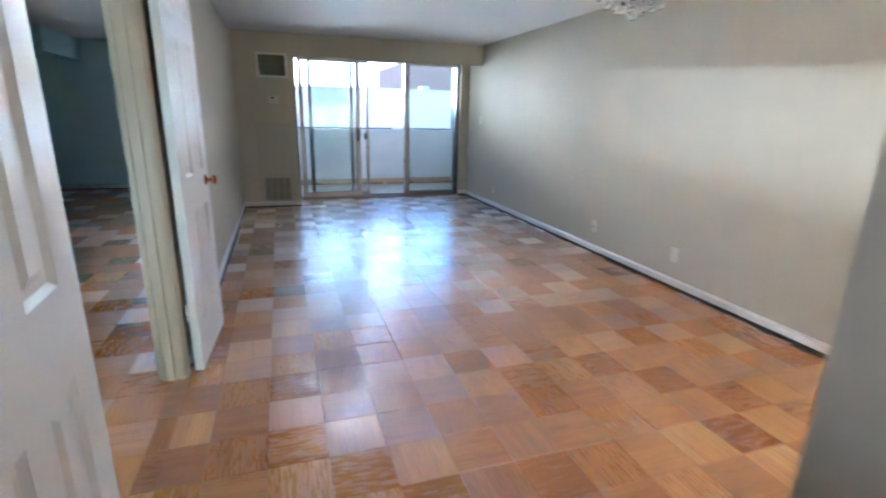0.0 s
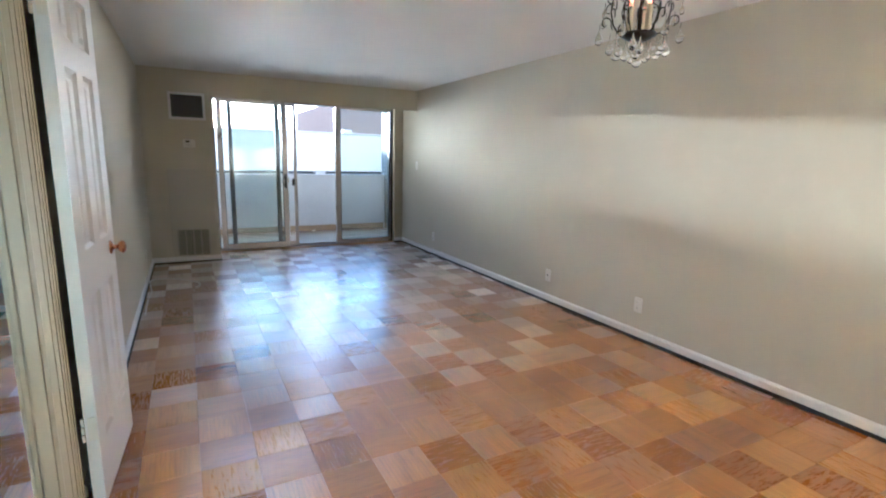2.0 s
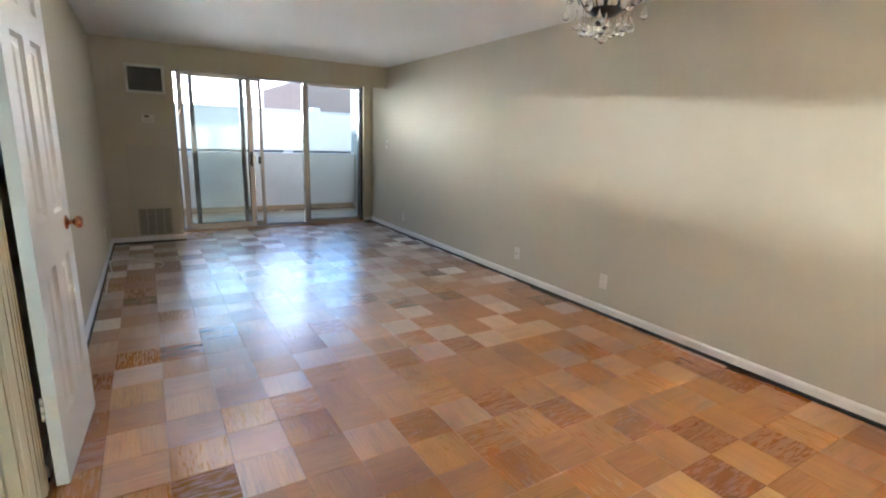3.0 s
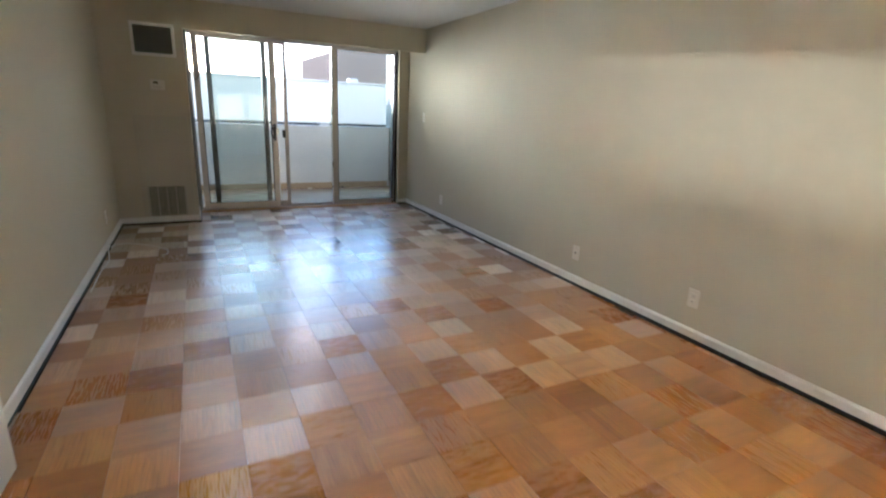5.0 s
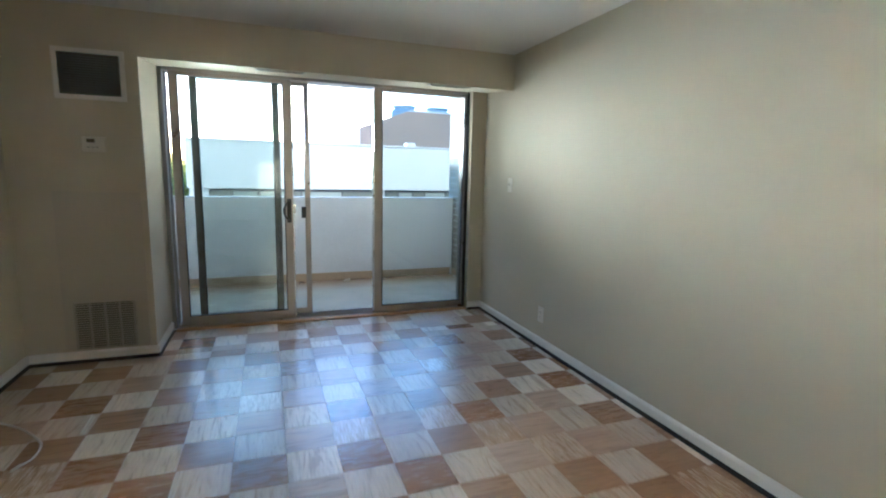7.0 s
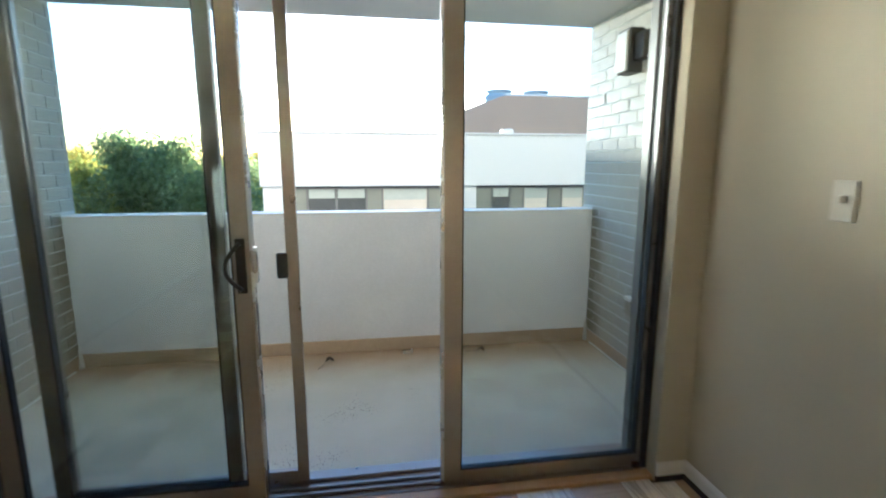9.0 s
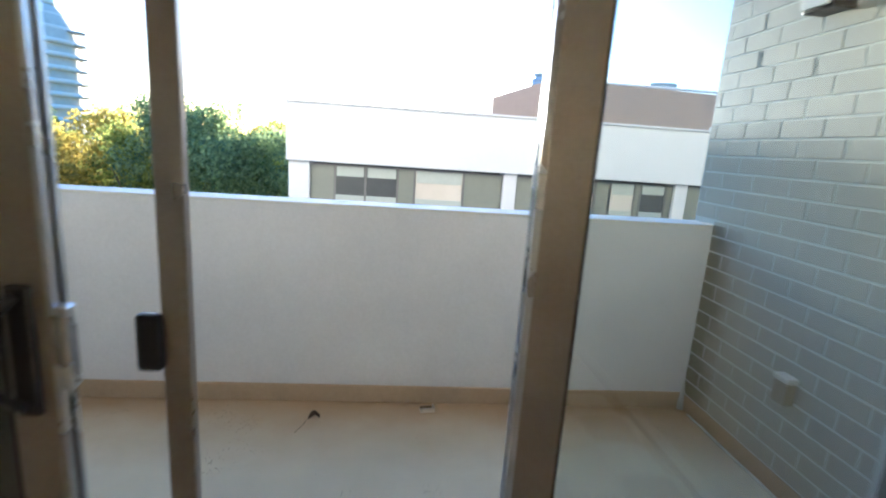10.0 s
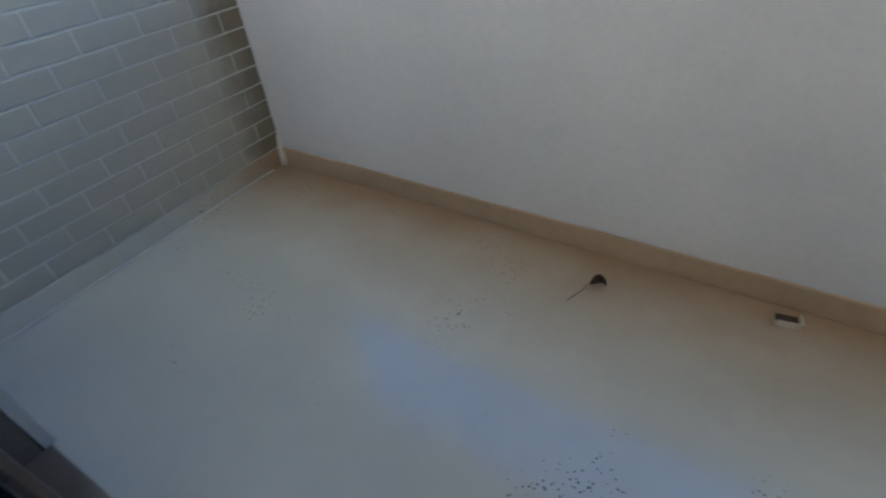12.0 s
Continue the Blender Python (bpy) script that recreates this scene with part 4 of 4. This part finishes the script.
def office_building():
    b = thing("office_building", "low white office building with a strip of windows", "building")
    y, x0, x1 = 21.0, -0.97, 34.0
    roof, wt, wb = 2.20, 0.64, -0.45
    part("parapet_band", box(x0 - 0.05, x1, y - 0.12, y + 14, wt + 0.05, roof, 0.02, 1), FACADE, b)
    part("coping", box(x0 - 0.10, x1, y - 0.17, y + 0.25, roof, roof + 0.05), FACADE, b)
    part("roof", box(x0 + 0.2, x1, y + 0.26, y + 13.8, roof - 0.3, roof - 0.2), SLABGREY, b)
    part("lower_band", box(x0, x1, y, y + 14, wb - 1.9, wb, 0.02, 1), FACADE, b)
    part("base", box(x0, x1, y + 0.02, y + 14, GZ, wb - 1.9), FACADE, b)
    part("core", box(x0 + 0.1, x1, y + 0.5, y + 14, wb, wt + 0.05), ROOMDARK, b)
    bays = [(-0.97, -0.42), (4.88, 5.26), (9.92, 10.30), (14.9, 15.3), (19.9, 20.3), (24.9, 25.3), (29.9, 30.3)]
    for a, c in bays:
        part("pillar", box(a, c, y - 0.02, y + 0.5, wb, wt + 0.05, 0.01, 1), FACADE, b)
    bars = [[(-0.42, 0.24, 0), (0.24, 1.07, 1), (1.07, 1.95, 1), (1.95, 2.42, 0), (2.42, 3.78, 2), (3.78, 4.88, 0)],
            [(5.26, 5.77, 0), (5.77, 6.35, 1), (6.35, 6.79, 0), (6.79, 7.60, 2), (7.60, 8.04, 0), (8.04, 8.78, 2), (8.78, 8.95, 0), (8.95, 9.71, 1), (9.71, 9.92, 0)]]
    for n in range(4):
        s = 10.30 + 5.0 * n
        bars.append([(s, s + 0.6, 0), (s + 0.6, s + 1.5, 1), (s + 1.5, s + 2.0, 0), (s + 2.0, s + 3.2, 2), (s + 3.2, s + 4.6, 0)])
    for row in bars:
        for a, c, kind in row:
            w = part("window", boxes((a, a + 0.03, y + 0.08, y + 0.14, wb, wt), (c - 0.03, c, y + 0.08, y + 0.14, wb, wt), (a + 0.03, c - 0.03, y + 0.08, y + 0.14, wb, wb + 0.04), (a + 0.03, c - 0.03, y + 0.08, y + 0.14, wt - 0.04, wt)), ALUDARK, b)
            if kind == 0:
                part("panel", box(a + 0.03, c - 0.03, y + 0.10, y + 0.13, wb + 0.04, wt - 0.04), SPANDREL, w)
            else:
                part("pane", box(a + 0.03, c - 0.03, y + 0.105, y + 0.115, wb + 0.04, wt - 0.04), TOWERGLASS if kind == 2 else ROOMDARK, w)
                part("blind", box(a + 0.05, c - 0.05, y + 0.085, y + 0.10, wt - (0.30 if kind == 1 else 0.36), wt - 0.04), BLIND, w)
                part("sill_panel", box(a + 0.03, c - 0.03, y + 0.085, y + 0.10, wb + 0.04, wb + 0.28), BLIND, w)
    for x in (6.2, 15.0, 11.2):
        part("roof_vent", box(x, x + 0.35, y + 0.5, y + 0.9, roof - 0.25, roof + 0.22, 0.03, 1), FACADE, b)
    return b


office_building()


def penthouse():
    p = thing("penthouse", "pinkish brown brick plant storey behind the white roof", "building")
    y = 30.0
    bm = bmesh.new()
    prof = ((6.0, -2.0), (6.0, 3.63), (8.67, 4.62), (30.0, 4.35), (30.0, -2.0))
    f = [bm.verts.new((x, y, z)) for x, z in prof]
    g = [bm.verts.new((x, y + 9, z)) for x, z in prof]
    bm.faces.new(f)
    bm.faces.new(g[::-1])
    for k in range(5):
        bm.faces.new((f[k], f[(k + 1) % 5], g[(k + 1) % 5], g[k]))
    part("wall", bm, PENT, p)
    part("coping", box(8.67, 30.0, y - 0.06, y + 0.3, 4.60, 4.68), FACADE, p)
    for x in (9.2, 11.3, 15.4):
        bm = bmesh.new()
        lathe(bm, ((0.75, 4.2), (0.75, 5.0), (0.62, 5.05), (0.62, 5.12), (0.70, 5.15), (0.70, 5.25), (0.0, 5.25)), Matrix.Translation((x, y + 3, 0)), 16)
        u = part("cooling_unit", bm, ROOFMETAL, p, "blue grey rooftop cooling unit")
        for k in range(3):
            bm = bmesh.new()
            lathe(bm, ((0.78, 4.5 + 0.17 * k), (0.78, 4.54 + 0.17 * k)), Matrix.Translation((x, y + 3, 0)), 16)
            part("band", bm, SLABGREY, u)


penthouse()


def tower(x, y, r, top, label):
    t = thing("tower_block", label, "tower", pose(x, y, 0))
    n = int((top - GZ) / 3.0)
    bm = bmesh.new()
    lathe(bm, ((r * 0.93, GZ), (r * 0.93, top - 9), (r * 0.80, top - 6), (r * 0.58, top - 3), (r * 0.25, top), (0, top + 0.2)), None, 32)
    part("glazed_core", bm, TOWERGLASS, t, "curved glass facade")
    for k in range(n):
        z = top - 1.5 - 3.0 * k
        rr = r * (1.02 if z < top - 9 else max(0.3, 0.95 - (z - (top - 9)) / 9 * 0.62))
        bm = bmesh.new()
        lathe(bm, ((rr, z), (rr, z + 1.15), (rr * 0.96, z + 1.15)), None, 32)
        part("floor_band", bm, TOWERWALL, t)
        if z < top - 7:
            for s in (-1, 1):
                a = math.atan2(-y, -x) + s * 1.25
                bm = bmesh.new()
                lathe(bm, ((r * 0.34, z + 0.15), (r * 0.34, z + 0.55)), Matrix.Translation((math.cos(a) * r * 0.86, math.sin(a) * r * 0.86, 0)), 14)
                part("balcony", bm, SLABGREY, t)


tower(-85.0, 139.0, 7.6, 29.5, "tall curved apartment tower with stacked balconies, far off")
tower(-245.0, 318.0, 6.0, 14.0, "slim pale apartment tower on the horizon")


def brick_apartments():
    b = thing("brick_apartments", "brown brick apartment block with white balconies", "building")
    part("wall", box(-78, -49.5, 47, 62, GZ, 4.0, 0.05, 1), PENT, b)
    part("roof", box(-78.3, -49.2, 46.7, 62.3, 4.0, 4.3), SLABGREY, b)
    for k in range(6):
        z = -12.5 + 2.8 * k
        bal = part("balcony", box(-49.5, -46.6, 47.3, 50.5, z, z + 0.25), FACADE, b, "white balcony slab")
        part("balcony_front", box(-49.5, -46.6, 47.3, 47.4, z + 0.25, z + 1.1), FACADE, bal)
        part("window", box(-56.0, -52.5, 46.9, 47.0, z + 1.0, z + 2.3), TOWERGLASS, b)
        part("window_sill", box(-56.2, -52.3, 46.8, 47.0, z + 0.85, z + 1.0), FACADE, b)


brick_apartments()


def crown_mesh(name, kind, seed, mat):
    rng = random.Random(seed)
    verts, faces = [], []

    def leaf(p, size, d):
        a = Vector((rng.gauss(0, 1), rng.gauss(0, 1), rng.gauss(0, 1))).normalized()
        a = (a + d * 0.8).normalized()
        b = a.cross(Vector((rng.gauss(0, 1), rng.gauss(0, 1), rng.gauss(0, 1)))).normalized()
        k = len(verts)
        for u, v in ((-0.5, 0), (0, -0.32), (0.5, 0), (0, 0.32)):
            verts.append(tuple(p + a * (u * size) + b * (v * size)))
        faces.append((k, k + 1, k + 2, k + 3))

    if kind == "conifer":
        for tier in range(34):
            u = tier / 33
            z = 4.0 + 13.0 * u
            reach = (1 - u) ** 0.85 * 3.6 + 0.15
            for q in range(max(4, int(11 * (1 - u)) + 4)):
                a = rng.uniform(0, 2 * math.pi)
                ln = reach * rng.uniform(0.65, 1.12)
                d = Vector((math.cos(a), math.sin(a), -0.28))
                for s in range(max(3, int(ln * 6))):
                    w = (s + rng.random()) / max(3, int(ln * 6))
                    p = Vector((0, 0, z)) + d * (ln * w) + Vector((rng.gauss(0, 0.12), rng.gauss(0, 0.12), rng.gauss(0, 0.10)))
                    leaf(p, rng.uniform(0.30, 0.55), d)
    else:
        tall = 1.25 if kind == "dense" else 1.0
        blobs = []
        for q in range(46):
            a, e = rng.uniform(0, 2 * math.pi), rng.uniform(-0.9, 1.45)
            rr = rng.uniform(1.2, 3.9)
            blobs.append((Vector((math.cos(a) * math.cos(e) * rr, math.sin(a) * math.cos(e) * rr, 11.2 + math.sin(e) * rr * 1.05 * tall)), rng.uniform(0.7, 1.5)))
        for c, br in blobs:
            for q in range(int(250 * br)):
                d = Vector((rng.gauss(0, 1), rng.gauss(0, 1), rng.gauss(0, 1))).normalized()
                leaf(c + d * br * rng.uniform(0.35, 1.12), rng.uniform(0.16, 0.34), d)
    me = bpy.data.meshes.new(name)
    me.from_pydata(verts, [], faces)
    me.materials.append(mat)
    return me


def tree(kind, seed, mat, label):
    rng = random.Random(seed + 50)
    t = thing("tree", label, "tree", group="trees beyond the balcony")
    bm = bmesh.new()
    tube(bm, [(rng.uniform(-0.1, 0.1), rng.uniform(-0.1, 0.1), z) for z in (0, 3, 6, 9)] + [(0, 0, 16.0 if kind == "conifer" else 12.0)], [0.32, 0.27, 0.22, 0.15, 0.03], 9)
    part("trunk", bm, BARK, t)
    if kind != "conifer":
        for k in range(7):
            a = 2 * math.pi * k / 7 + rng.uniform(-0.3, 0.3)
            z = rng.uniform(6.5, 9.5)
            bm = bmesh.new()
            tube(bm, [(0, 0, z), (math.cos(a) * 1.2, math.sin(a) * 1.2, z + 1.3), (math.cos(a) * 2.6, math.sin(a) * 2.6, z + 3.0)], [0.12, 0.08, 0.03], 7)
            part("limb", bm, BARK, t)
    ob = new("crown", crown_mesh("crown", kind, seed, mat))
    ob.parent = t
    return t


kinds = [tree("broad", 3, LEAFA, "green broadleaf tree with a dense uneven crown"), tree("broad", 8, LEAFB, "yellow broadleaf tree, the low sun's glow put into its leaf colour"),
         tree("dense", 5, NEEDLE, "dark green tree with dense fine foliage"), tree("broad", 11, LEAFA, "deep green broadleaf tree with an open crown")]
spots = [(2, -7, 38, 0.95), (2, -10.5, 41, 1.05), (0, -4.5, 44, 0.97), (2, -13.5, 43, 1.06), (3, -8, 50, 1.05), (0, -17, 44, 0.99), (1, -20, 40, 0.96), (0, -24, 45, 1.0), (1, -26, 39, 0.93), (3, -15, 54, 1.06),
         (1, -31, 44, 0.99), (0, -33, 39, 0.92), (1, -37, 46, 1.0), (3, -41, 42, 0.95), (1, -24, 55, 1.08), (0, -35, 58, 1.06), (1, -45, 55, 1.03), (0, -3, 58, 1.05), (1, -9, 64, 1.09), (3, -50, 47, 0.97), (0, -55, 60, 1.04), (1, -60, 50, 0.98),
         (2, -5, 70, 1.08), (1, -14, 74, 1.12), (3, -30, 72, 1.10), (0, -44, 74, 1.12)]
used = set()
for n, (k, x, y, s) in enumerate(spots):
    m = pose(x, y, GZ, 0, 0, 47 * n) @ Matrix.Diagonal((1, 1, s, 1))
    if k in used:
        copy_thing(kinds[k], m).scale = (1, 1, s)
    else:
        used.add(k)
        kinds[k].matrix_basis = m


def far_woods():
    rng = random.Random(21)
    verts, faces = [], []
    for q in range(9000):
        x = rng.uniform(-420, 260)
        y = rng.uniform(95, 330) - abs(x) * 0.1
        z = GZ + 11.5 + 4.0 * noise.noise(Vector((x * 0.05, y * 0.05, 0))) + rng.uniform(-4, 3.0)
        k = len(verts)
        s = rng.uniform(0.8, 2.2)
        d = Vector((rng.gauss(0, 1), rng.gauss(0, 1), rng.gauss(0, 1))).normalized()
        e = d.cross(Vector((0.2, 0.4, 1))).normalized()
        for u, v in ((-1, 0), (0, -0.7), (1, 0), (0, 0.7)):
            p = Vector((x, y, z)) + d * (u * s) + e * (v * s)
            verts.append(tuple(p))
        faces.append((k, k + 1, k + 2, k + 3))
    me = bpy.data.meshes.new("far_woods")
    me.from_pydata(verts, [], faces)
    me.materials.append(LEAFA)
    tagged(new("far_woods", me), "distant green and yellow wooded skyline", "woods", kind="stuff")


far_woods()

# ---------------------------------------------------------------- brick courses of the balcony side walls
COURSE, BL = 0.0785, 0.214


def brick_mesh(length):
    bm = box(-0.02, 0.0, 0, length - 0.007, 0, COURSE - 0.0075, 0.002, 1)
    return mesh_of("brick", bm, BRICK)


FULL = brick_mesh(BL)
rng = random.Random(4)
for parent, xf, mirror in ((wall_bl, BX0, False), (wall_br, BX1, True)):
    halves = {}
    for r in range(29):
        z = BZ + 0.012 + COURSE * r
        y_a, y_b = 8.48, (BY + 0.15 if z > 1.0 else BY - 0.002)
        if z + COURSE > 2.30:
            break
        y = y_a - (BL / 2 if r % 2 else 0)
        while y < y_b - 0.02:
            a, b = max(y, y_a), min(y + BL, y_b + 0.010)
            if b - a > 0.03:
                key = round(b - a, 3)
                me = FULL if abs(key - BL) < 0.002 else halves.setdefault(key, brick_mesh(key))
                ob = new("brick", me)
                ob.parent = parent
                off = rng.uniform(-0.0008, 0.0008)
                if mirror:
                    ob.matrix_basis = Matrix.Translation((xf + off, a + (b - a) - 0.007, z)) @ Matrix.Rotation(math.pi, 4, "Z")
                else:
                    ob.matrix_basis = Matrix.Translation((xf + off, a, z))
            y += BL

# ---------------------------------------------------------------- parquet squares
TX0, TY0 = 0.453 - 3 * T, 3.643 - 12 * T


def square_data():
    e, g, z0, z1 = T / 2 - 0.0003, T / 2 - 0.0014, -0.0095, 0.0
    vs = [(s * e, t * e, z0) for s, t in ((-1, -1), (1, -1), (1, 1), (-1, 1))]
    vs += [(s * e, t * e, z1 - 0.0010) for s, t in ((-1, -1), (1, -1), (1, 1), (-1, 1))]
    vs += [(s * g, t * g, z1) for s, t in ((-1, -1), (1, -1), (1, 1), (-1, 1))]
    fs = [(8, 9, 10, 11)] + [(4 + q, 4 + (q + 1) % 4, 8 + (q + 1) % 4, 8 + q) for q in range(4)] + [(q, (q + 1) % 4, 4 + (q + 1) % 4, 4 + q) for q in range(4)]
    return vs, fs


def with_uv(me, coords):
    layer = me.uv_layers.new(name="UVMap")
    for lp in me.loops:
        layer.data[lp.index].uv = coords[lp.vertex_index]


SV, SF = square_data()
squares = []
for shift in (0, 10):
    sq = bpy.data.meshes.new("parquet_square")
    sq.from_pydata(SV, [], SF)
    with_uv(sq, [(v[0] / T + 0.5 + shift, v[1] / T + 0.5) for v in SV])
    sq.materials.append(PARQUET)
    squares.append(sq)
rng = random.Random(9)
gap = 0.022
zones = [(XL + gap, 1.15, -1.19, YN), (XL + gap, XR - gap, YN + gap, YB - gap), (0.568 + gap, 3.10, YB - gap, YS - 0.076), (3.10, XR - gap, YB - gap, 8.20 - gap), (-1.15 + gap, XL + gap, 1.5, 4.12), (-3.62 + gap, XL - 0.11 - gap, 4.12, 9.78)]
rest_v, rest_f, rest_uv = [], [], []
singles = 0
for i in range(-16, 17):
    for j in range(-22, 44):
        x0, y0 = TX0 + i * T, TY0 + j * T
        for zn, (zx0, zx1, zy0, zy1) in enumerate(zones):
            a0, a1, b0, b1 = max(x0, zx0), min(x0 + T, zx1), max(y0, zy0), min(y0 + T, zy1)
            if a1 - a0 < 0.012 or b1 - b0 < 0.012:
                continue
            turn = (i + j) % 2
            tilt = (rng.gauss(0, 0.11), rng.gauss(0, 0.11))
            full = (a1 - a0) > T - 0.001 and (b1 - b0) > T - 0.001
            if full and zn == 1 and 1.55 < y0 < 6.2 and singles < 300:
                ob = new("parquet_square", squares[turn])
                ob.parent = floor
                ob.matrix_basis = pose(x0 + T / 2, y0 + T / 2, rng.uniform(-0.0004, 0.0004), tilt[0], tilt[1], 90 * turn + 180 * rng.randint(0, 1))
                singles += 1
            else:
                base = len(rest_v)
                cx, cy = (a0 + a1) / 2, (b0 + b1) / 2
                sx, sy = (a1 - a0) / T, (b1 - b0) / T
                dz = rng.uniform(-0.0004, 0.0004)
                for vx, vy, vz in SV:
                    px, py = cx + vx * sx, cy + vy * sy
                    rest_v.append((px, py, vz + dz + (vx * radians(tilt[1]) + vy * radians(tilt[0]) if vz > -0.005 else 0)))
                    u, v = (px - x0) / T, (py - y0) / T
                    rest_uv.append((v + 10, u) if turn else (u, v))
                rest_f += [tuple(base + q for q in f) for f in SF]
me = bpy.data.meshes.new("parquet_rest")
me.from_pydata(rest_v, [], rest_f)
with_uv(me, rest_uv)
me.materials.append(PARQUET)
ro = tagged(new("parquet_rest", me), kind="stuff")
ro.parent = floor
